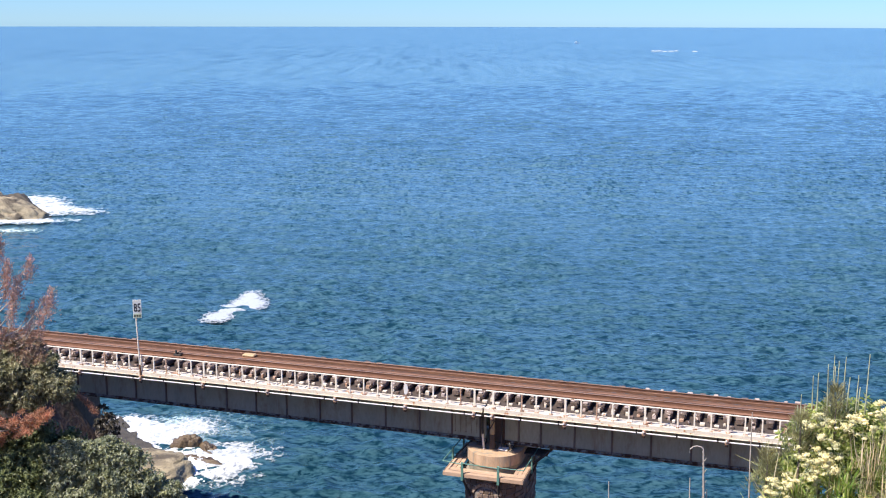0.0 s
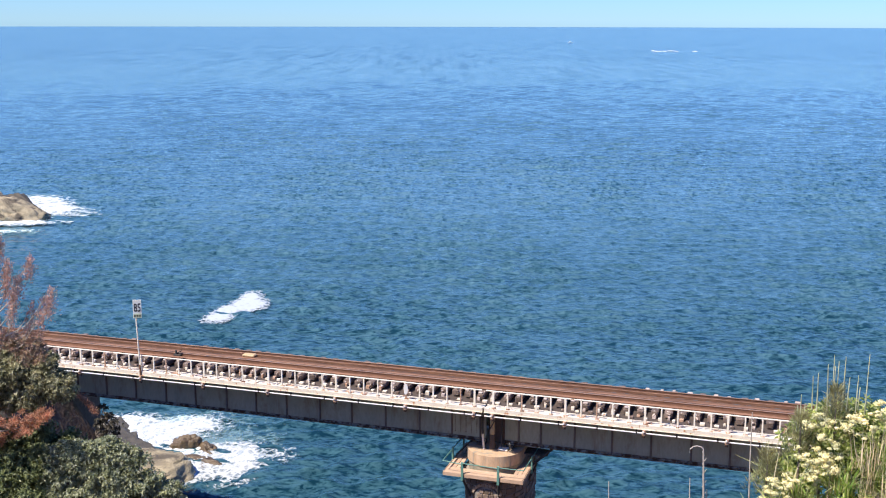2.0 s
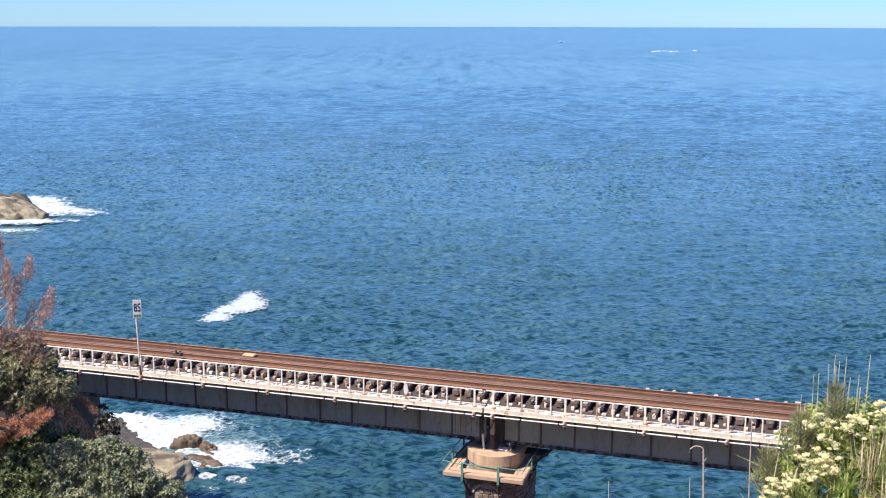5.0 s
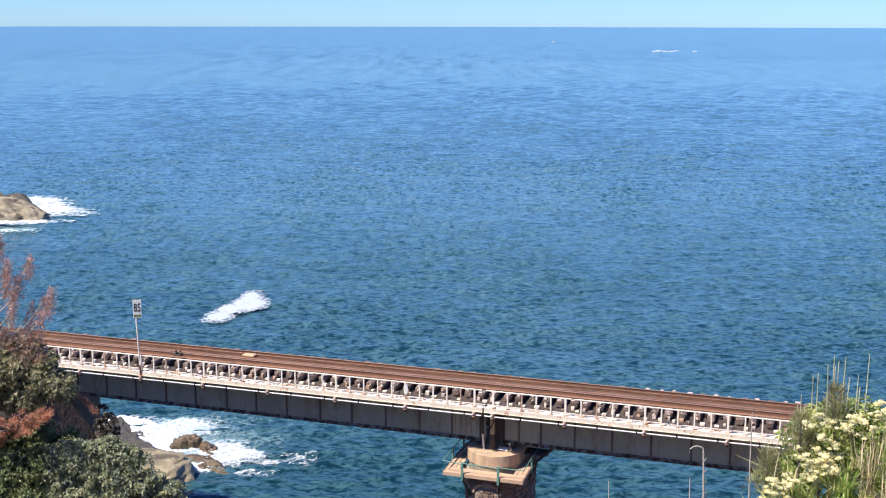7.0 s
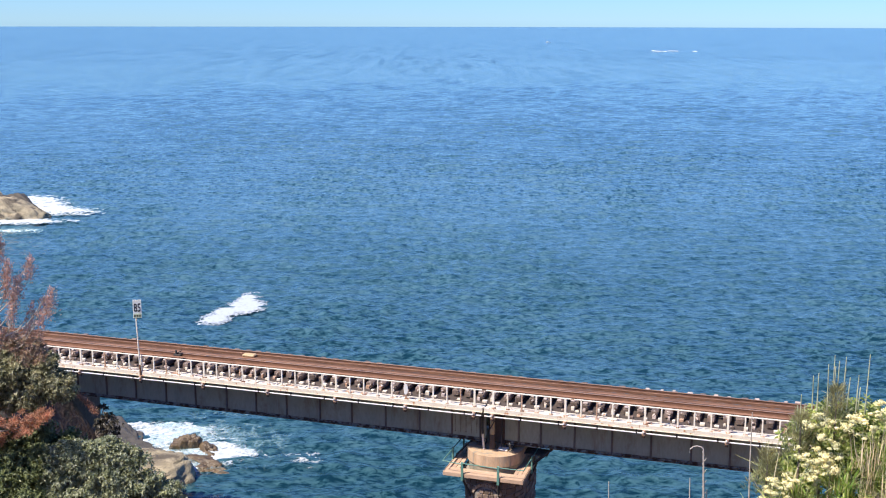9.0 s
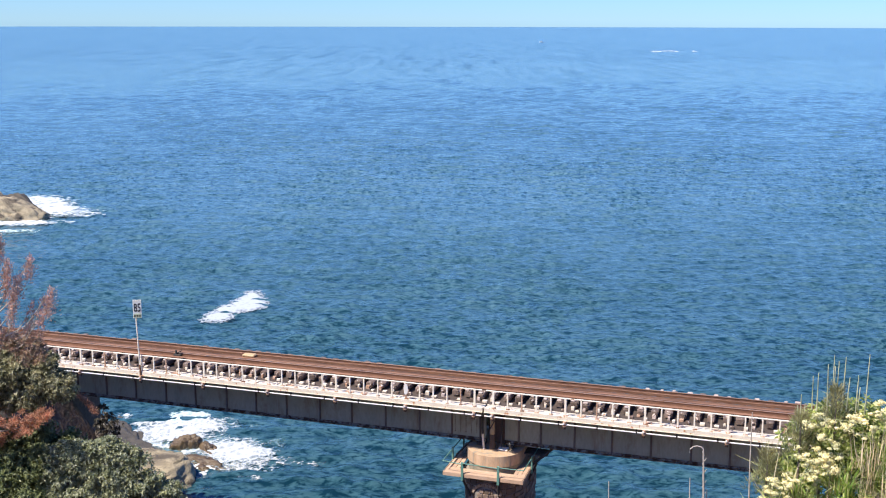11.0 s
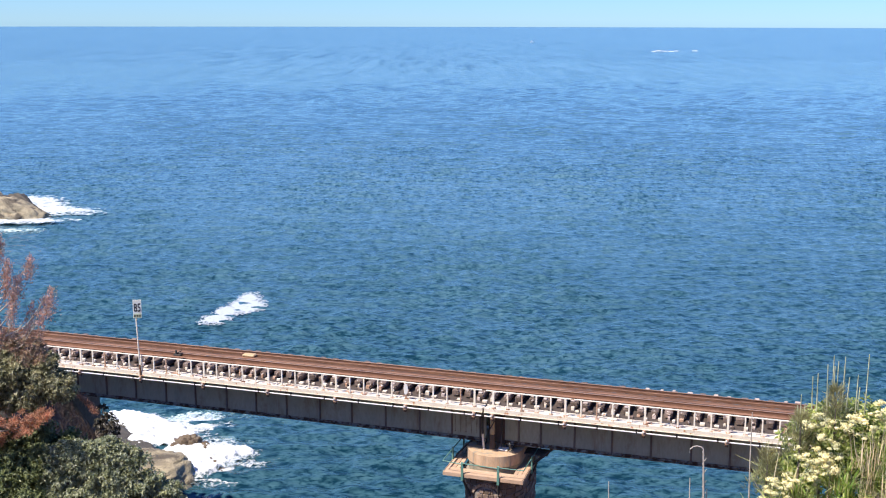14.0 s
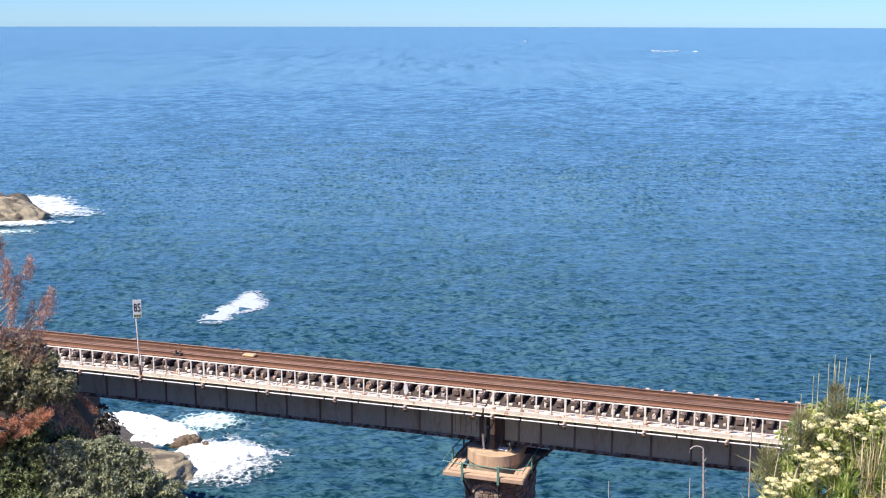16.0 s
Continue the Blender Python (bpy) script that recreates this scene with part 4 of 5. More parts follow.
# the white patch that rides at its place off the cove
foam_patch = foam("foam_patch", pose(-21.6, 115.6, 0.12), (4.5, 9.0), 0.09,
                  most(blob(-1.5, -3.8, 1.5, 2.3, 0, 2.2), blob(-0.9, -0.9, 1.3, 2.4, 0, 2.4), blob(0.7, 1.6, 2.0, 3.0, 0, 2.8), blob(0.5, 4.6, 1.2, 2.6, 0, 2.2)), FOAM_RAFT,
                  "white foam patch riding on the blue sea", 0.04, 21, 0.3)
# surf round the shore rocks
foam_left = foam("surf_foam", pose(-20.6, 80.2, 0.12), (6.5, 5.5), 0.075,
                 most(blob(0.4, -0.6, 3.2, 2.4, -12, 2.4), blob(2.4, 0.6, 2.0, 2.0, 0, 2.0), blob(-2.2, 1.6, 2.0, 1.3, -35, 1.3)), FOAM,
                 "white surf foam churning between shore rocks", 0.08, 31, 0.6)
foam_right = foam("surf_foam", pose(-15.3, 73.4, 0.10), (5.0, 6.0), 0.075, most(blob(-0.4, -0.2, 2.7, 3.9, 14, 2.2), blob(0.8, 1.2, 2.0, 2.4, 0, 1.8), blob(1.4, -0.6, 1.6, 1.6, 0, 1.4)), FOAM_THIN,
                  "lacy white foam spreading off the rocks", 0.05, 41, 0.9)
foam_crest = foam("surf_foam", pose(-15.9, 75.6, 0.06), (4.0, 3.8), 0.075, most(blob(0, 0, 2.6, 2.2, -30, 2.4), blob(1.4, -0.6, 1.8, 1.5, 0, 1.9)), FOAM,
                  "dense white surge foam round a wet rock", 0.08, 45, 0.6)
foam_edge = foam("surf_foam", pose(-12.6, 75.2, 0.06), (3.0, 4.0), 0.075, most(blob(0, 0, 1.5, 2.8, 25, 1.1), blob(-0.8, -1.6, 1.4, 1.4, 0, 1.1)), FOAM_THIN,
                 "ragged outer rim of the surf", 0.06, 47, 0.9)
foam_drift = foam("drifting_foam", pose(-12.0, 74.3, 0.12), (2.4, 2.4), 0.075, most(blob(0, 0, 1.0, 1.1, 0, 1.0)), FOAM_THIN,
                  "small raft of foam drifting off the rocks", 0.06, 51, 0.9)
foam_teal = foam("churned_water", pose(-19.0, 81.6, 0.10), (3.6, 3.4), 0.09, blob(0, 0, 2.4, 1.9, 0, 2.4), FOAM_POOL,
                 "turquoise churned water behind a wave-washed rock", 0.10, 61, 0.5)
foam_veil = foam("foam_veil", pose(-18.2, 78.0, 0.05), (6.5, 6.5), 0.09, blob(0, 0, 5.0, 5.0, 0, 1.35), FOAM_TEAL,
                 "thin veil of old foam streaks near the shore", 0.05, 71, 1.0)
# the surge that heaps up between the rocks and drains again
surge_left = foam("surge_foam", pose(-21.2, 79.2, -0.1), (6.0, 5.5), 0.075,
                  most(blob(-0.6, -0.2, 5.4, 1.9, -45, 4.2), blob(-3.0, 2.2, 2.2, 1.3, -30, 4.0), blob(0.9, -1.9, 2.2, 1.8, -20, 4.5), blob(-0.6, -2.4, 1.6, 1.4, 0, 3.5)), FOAM_SURGE,
                  "heaped white surge foam filling the gap between rocks", 0.34, 101, 0.4, 2.4)
surge_right = foam("surge_foam", pose(-16.1, 74.9, -0.1), (5.0, 5.5), 0.075,
                   most(blob(0.0, 0.0, 2.7, 1.9, -6, 4.5), blob(-0.5, -1.9, 1.4, 2.0, 10, 4.2), blob(-1.9, 1.0, 1.7, 1.4, 0, 4.0), blob(1.7, 0.3, 1.6, 1.0, 10, 3.0)), FOAM_SURGE,
                   "heaped white surge foam pouring off the wet rocks", 0.36, 111, 0.4, 2.4)
# surf round the far outcrop
foam_far = foam("surf_foam", pose(-64.8, 180.5, 0.25), (11.0, 16.0), 0.22, most(blob(-1.5, 1.0, 5.5, 11.0, 25, 3.0), blob(2.0, -4.0, 5.0, 5.0, -20, 2.4)), FOAM_FAR,
                "white surf breaking on the tan outcrop", 0.16, 81, 0.9)
foam_far_tail = foam("surf_foam", pose(-58.8, 176.0, 0.2), (6.0, 5.0), 0.22, blob(0, 0, 4.2, 3.0, -20, 1.2), FOAM_FAR,
                     "streaks of foam trailing from the outcrop", 0.1, 85, 0.9)
foam_far_front = foam("surf_foam", pose(-64.0, 166.3, 0.25), (9.0, 5.0), 0.2, blob(0, 0, 7.8, 2.4, 8, 2.2), FOAM_FAR,
                      "white wash along the foot of the outcrop", 0.12, 91, 0.6)
foam_far_low = foam("churned_water", pose(-62.6, 159.6, 0.22), (5.0, 3.0), 0.2, blob(0, 0, 4.2, 1.5, 0, 0.8), FOAM_POOL,
                    "pale turquoise wash over a sunken ledge", 0.08, 95, 0.5)
# the far reef
breakers = []
for cx, cy, rx in ((204.0, 1112.0, 2.6), (209.5, 1116.0, 3.2), (215.0, 1114.0, 2.2), (221.5, 1115.0, 3.0), (227.0, 1117.0, 1.4), (245.0, 1118.0, 2.6)):
    breakers.append((foam("reef_foam", pose(cx, cy, 0.45), (rx * 1.6, 10.0), 0.5, blob(0, 0, rx, 6.0, 0, 3.0), FOAM_SURGE, "white water breaking over a distant reef", 0.30, int(cx), 0.5), cx, cy))
rock("reef_rock", pose(222, 1126, -1.6), (20, 5, 1.9), 12, GREY_ROCK, "low dark reef awash far out at sea", 0.0, 0.3, 4)


def boat():
    """A small motor launch far out, running to the north with a white wake."""
    b = thing("motor_boat", pose(177.6, 1534.0, 0.0), "small white motor boat far out at sea", "boat")
    bm = B()
    prof = [(-2.6, 0.3, 0.0), (-1.6, 0.9, 0.0), (0.3, 1.1, 0.0), (2.4, 1.0, 0.0)]
    rings = []
    for x, w, _ in prof:
        rings.append([bm.verts.new(p) for p in ((x, -w, 0.9), (x, -w * 0.7, -0.2), (x, w * 0.7, -0.2), (x, w, 0.9))])
    for r0, r1 in zip(rings, rings[1:]):
        for k in range(4):
            bm.faces.new((r0[k], r0[(k + 1) % 4], r1[(k + 1) % 4], r1[k]))
    bm.faces.new(rings[0])
    bm.faces.new(rings[-1][::-1])
    part("hull", bm, HULL, b)
    part("cabin", box(B(), -0.9, -0.7, 0.91, 0.9, 0.7, 1.9, 0.12), HULL, b)
    bm = B()
    for i in range(3):
        tube(bm, [(2.4 + i * 1.0, -0.4, 0.05), (3.0 + i * 1.0, 0.4, 0.4 - 0.1 * i)], [0.3, 0.2], 8)
    part("wake", bm, FOAM, b, "white wake behind the stern")
    return b


launch = boat()


# ---- plants ----
def leaf_rosettes(rng, P, N, per, length, width, lift=0.55, jitter=0.35):
    """Rosettes of bent leaves at points P that face along N."""
    n = len(P)
    P, N = np.repeat(P, per, 0), np.repeat(N, per, 0)
    t = unit(rng.normal(size=(n * per, 3)))
    t = unit(t - N * (t * N).sum(1, keepdims=True))
    d = unit(t + N * (lift + jitter * rng.normal(size=(n * per, 1))))
    s = unit(np.cross(d, N + 0.3 * rng.normal(size=N.shape)))
    ln = length * (0.6 + 0.7 * rng.rand(n * per, 1))
    droop = np.array([[0, 0, -1.0]]) * ln * 0.15
    paths = np.stack([P, P + d * ln * 0.5, P + d * ln + droop], 1)
    return ribbons(paths, [width * 0.25, width * 0.5, width * 0.06], s)


def cloud(rng, blobs, count, up=0.25):
    """Points with normals on the outsides of a heap of uneven balls (x, y, z, r)."""
    b = np.array(blobs, float)
    w = b[:, 3] ** 2
    k = rng.choice(len(b), count, p=w / w.sum())
    d = unit(rng.normal(size=(count, 3)) + np.array([0, -0.25, up]))
    wob = 0.72 + 0.36 * value_noise(d[:, 0] * 2.5 + k * 3.1, d[:, 2] * 2.5 + d[:, 1] * 1.7, 5) + 0.15 * rng.normal(size=count)
    P = b[k, :3] + d * (b[k, 3] * wob)[:, None] * np.array([1, 1, 0.85])
    return P, d


def shrub(name, base, blobs, count, per, length, width, material, label, seed, bark=BARK):
    """A shrub: a short stem, limbs to each clump, and a crown of small leaves."""
    t = thing(name, pose(*base), label, "shrub")
    rng = np.random.RandomState(seed)
    loc = [(x - base[0], y - base[1], z - base[2], r) for x, y, z, r in blobs]
    bm = B()
    tube(bm, [(0, 0, -0.6), (0.05, 0.0, 0.25)], [0.12, 0.09], 7)
    part("trunk", bm, bark, t)
    for x, y, z, r in loc:
        mid = (x * 0.45, y * 0.45 + 0.1, z * 0.35 + 0.25)
        bm = tube(B(), [(0.03, 0, 0.2), mid, (x, y, z), (x + r * 0.3, y - r * 0.2, z + r * 0.5)], [0.06, 0.045, 0.025, 0.008], 6)
        part("limb", bm, bark, t)
    tufts = []
    for x, y, z, r in loc:
        for _ in range(9):
            d = unit(rng.normal(size=3) + np.array([0, -0.3, 0.3]))
            q = r * rng.uniform(0.22, 0.5)
            tufts.append((x + d[0] * (r - q * 0.4), y + d[1] * (r - q * 0.4), z + d[2] * (r - q * 0.4) * 0.85, q))
    P, N = cloud(rng, loc + tufts, count)
    V, F = leaf_rosettes(rng, P, N, per, length, width)
    c = new("crown", np_mesh("crown", V, F, material))
    c.parent = t
    return t


def dead_tree():
    """A dying conifer: bare pale limbs that end in tufts of rust-red needles."""
    base = (-16.67, 41.16, 16.63)
    t = thing("dead_tree", pose(*base), "dying conifer with pale bare limbs and rust-red needle tufts", "tree")
    rng = np.random.RandomState(8)
    part("trunk", tube(B(), [(0, 0, -1.5), (0.02, 0, 1.0), (-0.08, 0.05, 2.6), (-0.1, 0.1, 4.6), (-0.2, 0.1, 5.6)], [0.10, 0.085, 0.06, 0.035, 0.01], 7), PALE_TWIG, t)
    tips = [(-0.05, 5.0), (0.55, 4.45), (1.15, 4.45), (2.05, 3.35), (1.15, 2.75), (0.62, 3.2), (1.62, 2.45), (0.25, 2.35), (0.95, 2.05), (-0.5, 4.2), (-0.3, 3.0), (0.35, 3.75), (1.55, 2.9),
            (0.85, 3.85), (-0.15, 5.5), (0.05, 1.75), (1.85, 2.9)]
    for i, (x, z) in enumerate(tips):
        paths, sides = [], []
        y = rng.uniform(-0.5, 0.7)
        z0 = max(0.6, z - 0.9 - 0.45 * abs(x))
        kn = (x * 0.5, y * 0.5, z0 + (z - z0) * 0.30)
        tip = Vector((x, y, z))
        bm = tube(B(), [(0, 0, z0), kn, (x * 0.85, y * 0.9, z - 0.32), tip], [0.032, 0.024, 0.014, 0.006], 6)
        for j in range(9):
            q = Vector(kn).lerp(tip, rng.uniform(0.1, 0.8))
            tube(bm, [q, q + Vector((rng.uniform(-0.1, 0.4), rng.uniform(-0.3, 0.3), rng.uniform(0.15, 0.4)))], [0.010, 0.004], 5)
        part("limb", bm, PALE_TWIG, t)
        for j in range(rng.randint(320, 430) if z > 3.0 else rng.randint(160, 230)):
            f = rng.rand()
            c = np.array((x + (f - 0.85) * 0.10 * np.sign(x + 0.2), y, z + 0.12 - (1 - f) * 0.80)) + rng.normal(size=3) * np.array([0.10, 0.12, 0.09]) * (1.3 - 0.6 * f)
            d = unit(np.array([0.55 * rng.normal() + 0.1, 0.5 * rng.normal(), 0.65 + 0.45 * rng.normal()]))
            ln = rng.uniform(0.06, 0.13)
            paths.append([c, c + d * ln * 0.5, c + d * ln])
            sides.append(unit(np.cross(d, rng.normal(size=3))))
        V, F = ribbons(np.array(paths), [0.008, 0.014, 0.005], np.array(sides))
        c = new("needle_tuft", np_mesh("needle_tuft", V, F, RUST_LEAF))
        c.parent = t
        tagged(c, kind="stuff")


def dead_branch():
    """A fallen bough of the same tree, still rust-red, lying on the shrub."""
    base = (-16.45, 40.35, 15.25)
    t = thing("dead_bough", pose(*base), "rust-red dead conifer bough lying over the shrubs", "branch")
    rng = np.random.RandomState(18)
    part("stem", tube(B(), [(-1.2, 0, -0.5), (0.0, -0.2, -0.40), (0.9, -0.4, -0.12), (1.75, -0.45, 0.34)], [0.05, 0.035, 0.02, 0.008], 6), BARK, t)
    # loose clumps of needles on side twigs that fan out from the stem
    m, per = 80, 60
    u = rng.rand(m) ** 0.9
    hub = np.stack([-1.1 + 3.0 * u, -0.45 + 0.25 * rng.normal(size=m), -0.42 + 0.72 * u ** 1.6 + (0.80 * (1 - u) ** 0.8 + 0.14) * rng.uniform(-0.75, 0.9, m)], 1)
    for h in hub[::2]:
        part("twig", tube(B(), [(h[0] - 0.45, h[1] * 0.4, h[2] - 0.30), (h[0] - 0.15, h[1] * 0.8, h[2] - 0.12), tuple(h)], [0.014, 0.010, 0.005], 5), BARK, t)
    n = m * per
    c = np.repeat(hub, per, 0) + rng.normal(size=(n, 3)) * np.array([0.075, 0.075, 0.045])
    d = unit(np.stack([0.2 + 0.6 * rng.normal(size=n), -0.2 + 0.5 * rng.normal(size=n), 0.35 + 0.6 * rng.normal(size=n)], 1))
    ln = rng.uniform(0.07, 0.15, (n, 1))
    V, F = ribbons(np.stack([c, c + d * ln * 0.5, c + d * ln], 1), [0.006, 0.012, 0.003], unit(np.cross(d, rng.normal(size=(n, 3)))))
    o = new("needles", np_mesh("needles", V, F, RUST_BOUGH))
    o.parent = t


def dead_spray():
    """A thin dead spray that hangs down beside the abutment."""
    base = (-13.95, 41.2, 15.95)
    t = thing("dead_spray", pose(*base), "thin rust-red dead spray hanging out of the shrubs", "branch")
    rng = np.random.RandomState(28)
    rib = [(-0.5, 0.2, 0.30), (0.0, 0.0, 0.0), (0.35, -0.05, -0.32), (0.72, -0.1, -0.72)]
    part("stem", tube(B(), rib, [0.02, 0.016, 0.011, 0.005], 6), BARK, t)
    n = 900
    u = rng.rand(n)
    c = np.stack([np.interp(u, [0, 0.35, 0.65, 1], [p[k] for p in rib]) for k in range(3)], 1) + rng.normal(size=(n, 3)) * 0.055
    d = unit(rng.normal(size=(n, 3)) + np.array([0.4, -0.2, -0.3]))
    ln = rng.uniform(0.06, 0.13, (n, 1))
    V, F = ribbons(np.stack([c, c + d * ln * 0.5, c + d * ln], 1), [0.006, 0.012, 0.003], unit(np.cross(d, rng.normal(size=(n, 3)))))
    o = new("needles", np_mesh("needles", V, F, RUST_BOUGH))
    o.parent = t


shrub("shrub", (-15.98, 42.03, 14.88), [(-16.42, 41.22, 16.91, 0.75), (-15.34, 41.16, 16.64, 0.7), (-14.59, 41.08, 16.22, 0.62), (-15.99, 41.32, 15.90, 0.8), (-17.28, 41.07, 16.17, 0.9), (-15.02, 41.28, 17.23, 0.35), (-16.42, 41.35, 17.54, 0.4)],
      6800, 8, 0.12, 0.050, UPPER_LEAF, "dense grey-green coastal shrub on the bank", 5)
# the broad shrub follows the slope in many small clumps
crest = ([-15.2, -13.6, -12.2, -11.0, -10.0, -9.7], [14.05, 14.48, 14.28, 13.15, 12.22, 11.75])
clumps = []
crng = random.Random(23)
for row in range(5):
    for col in range(13):
        cx = -15.1 + 0.44 * col + crng.uniform(-0.16, 0.16)
        r = crng.uniform(0.34, 0.54)
        clumps.append((cx, 40.75 - 0.14 * row + crng.uniform(-0.12, 0.12), float(np.interp(cx, *crest)) - 0.42 - 0.55 * row + crng.uniform(-0.16, 0.12), r))
shrub("shrub", (-12.96, 40.70, 10.33), clumps,
      14500, 8, 0.115, 0.050, SHRUB_LEAF, "broad grey-green shrub with pale leaf tips on the slope", 6)
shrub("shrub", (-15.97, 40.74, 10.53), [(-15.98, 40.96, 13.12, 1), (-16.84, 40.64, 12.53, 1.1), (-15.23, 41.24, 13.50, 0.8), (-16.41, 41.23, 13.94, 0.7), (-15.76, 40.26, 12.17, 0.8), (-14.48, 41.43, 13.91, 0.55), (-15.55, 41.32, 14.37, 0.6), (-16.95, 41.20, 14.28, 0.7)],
      4800, 9, 0.14, 0.05, DARK_LEAF, "dark green shrub below its neighbour", 7)
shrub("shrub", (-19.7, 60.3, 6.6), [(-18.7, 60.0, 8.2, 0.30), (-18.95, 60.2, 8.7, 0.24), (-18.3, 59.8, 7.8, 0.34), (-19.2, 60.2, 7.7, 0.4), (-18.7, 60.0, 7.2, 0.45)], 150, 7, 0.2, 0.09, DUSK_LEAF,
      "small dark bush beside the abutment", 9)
shrub("half_dead_shrub", (-16.42, 41.91, 15.78), [(-16.20, 41.38, 17.75, 0.58), (-15.52, 41.43, 17.85, 0.5), (-16.84, 41.43, 18.0, 0.55), (-15.20, 41.28, 17.35, 0.42), (-15.88, 41.16, 17.25, 0.5)], 1000, 7, 0.12, 0.022, DRY_LEAF,
      "half-dead shrub with brown and olive twiggy leaves", 10, PALE_TWIG)
dead_tree()
dead_branch()
dead_spray()


# ---- the flowering shrub, grasses and saplings beside the camera ----
def flower_shrub():
    base = (4.75, 13.2, 21.6)
    t = thing("flowering_shrub", pose(*base), "bright green shrub covered in cream-white flower heads", "shrub")
    rng = np.random.RandomState(31)
    spots = [(5.09, 13.86, 24.63, 0.5), (4.80, 13.84, 24.50, 0.40), (5.41, 13.90, 24.84, 0.42), (4.42, 13.78, 24.20, 0.34), (4.88, 13.75, 24.11, 0.55), (5.44, 13.81, 24.39, 0.55), (4.74, 13.91, 24.84, 0.2), (5.12, 13.91, 24.89, 0.25), (5.73, 13.85, 24.56, 0.5), (4.91, 13.92, 24.95, 0.2)]
    blobs = [(x - base[0], y - base[1], z - base[2], r) for x, y, z, r in spots]
    part("trunk", tube(B(), [(0, 0, -0.8), (0.05, 0.02, 0.6)], [0.09, 0.06], 7), BARK, t)
    for x, y, z, r in blobs:
        part("limb", tube(B(), [(0.04, 0.02, 0.5), (x * 0.5, y * 0.5, z * 0.6), (x, y, z), (x, y - r * 0.3, z + r * 0.5)], [0.035, 0.02, 0.012, 0.004], 6), BARK, t)
    P, N = cloud(rng, blobs, 2600, 0.4)
    V, F = leaf_rosettes(rng, P, N, 6, 0.085, 0.028, 0.4)
    o = new("crown", np_mesh("crown", V, F, BRIGHT_LEAF))
    o.parent = t
    # flower heads: uneven domes of tiny florets, in loose groups
    upper = [
        (4.59, 13.17, 25.21, 4), (4.73, 13.16, 25.14, 4), (5.03, 13.18, 25.24, 4), (5.17, 13.17, 25.19, 3), (5.41, 13.20, 25.34, 5), (5.53, 13.20, 25.37, 3),
        (4.55, 13.15, 25.09, 3), (4.64, 13.13, 24.99, 3), (4.95, 13.15, 25.12, 3), (5.30, 13.18, 25.26, 3), (4.78, 13.10, 24.88, 4), (4.66, 13.09, 24.81, 5),
    ]
    middle = [
        (4.58, 13.07, 24.73, 5), (4.46, 13.06, 24.67, 5), (4.71, 13.06, 24.67, 5), (4.76, 13.05, 24.60, 4), (4.59, 13.04, 24.59, 5), (4.49, 13.03, 24.53, 4),
        (4.83, 13.08, 24.75, 3), (4.27, 13.02, 24.49, 3), (4.21, 13.01, 24.43, 3), (4.08, 13.02, 24.46, 2), (4.04, 12.99, 24.32, 3), (3.94, 12.97, 24.23, 2),
    ]
    lower = [
        (4.38, 13.08, 24.77, 2), (5.46, 13.17, 25.19, 2), (4.20, 12.98, 24.25, 2), (4.66, 13.00, 24.39, 2), (4.35, 13.10, 24.85, 2), (4.48, 13.16, 25.14, 2),
        (5.50, 13.18, 25.26, 4), (5.56, 13.16, 25.14, 3), (5.37, 13.16, 25.14, 3), (5.23, 13.15, 25.09, 3), (5.09, 13.12, 24.98, 2), (5.53, 13.12, 24.95, 2),
    ]
    middle = [(x, y, z, k + 5) for x, y, z, k in middle]
    upper = [(x, y, z, k + 2) for x, y, z, k in upper]
    for gx, gy, gz, k in upper + middle + lower:
        for _ in range(k):
            c = np.array((gx, gy, gz)) + rng.uniform(-1, 1, 3) * np.array((0.064, 0.14, 0.045)) - np.array(base)
            R = rng.uniform(0.026, 0.052)
            n = int(700 * R) + 8
            d = unit(rng.normal(size=(n, 3)) + np.array([0, -0.5, 0.7]))
            q = c + d * R * np.array([1.2, 1.1, 0.6]) * (0.75 + 0.5 * rng.rand(n, 1))
            a = unit(np.cross(d, rng.normal(size=(n, 3))))
            b = np.cross(d, a)
            s = rng.uniform(0.006, 0.011, (n, 1))
            vv = np.stack([q - a * s - b * s, q + a * s - b * s * 0.6, q + a * s * 0.8 + b * s, q - a * s + b * s * 0.8], 1).reshape(-1, 3)
            o = new("flower_head", np_mesh("flower_head", vv, np.arange(n * 4).reshape(n, 4), FLOWER))
            o.parent = t
            tagged(o, kind="stuff")


def blades(rng, roots, height, width, lean, bend, segs=5):
    n = len(roots)
    az = rng.uniform(0, math.tau, n)
    out = np.stack([np.cos(az), np.sin(az), np.zeros(n)], 1)
    ln = height * (0.55 + 0.6 * rng.rand(n, 1))
    le = lean * rng.normal(size=(n, 1))
    be = bend * (0.4 + rng.rand(n, 1))
    u = np.linspace(0, 1, segs)
    paths = np.stack([roots + out * ln * (le * k + be * k * k * 0.6) + np.array([0, 0, 1.0]) * ln * (k - be * 0.42 * k * k) for k in u], 1)
    sd = unit(np.cross(out, np.array([0, 0, 1.0])) + 0.3 * rng.normal(size=(n, 3)))
    return ribbons(paths, width * np.array([0.7, 1.0, 0.9, 0.6, 0.05][:segs]), sd)


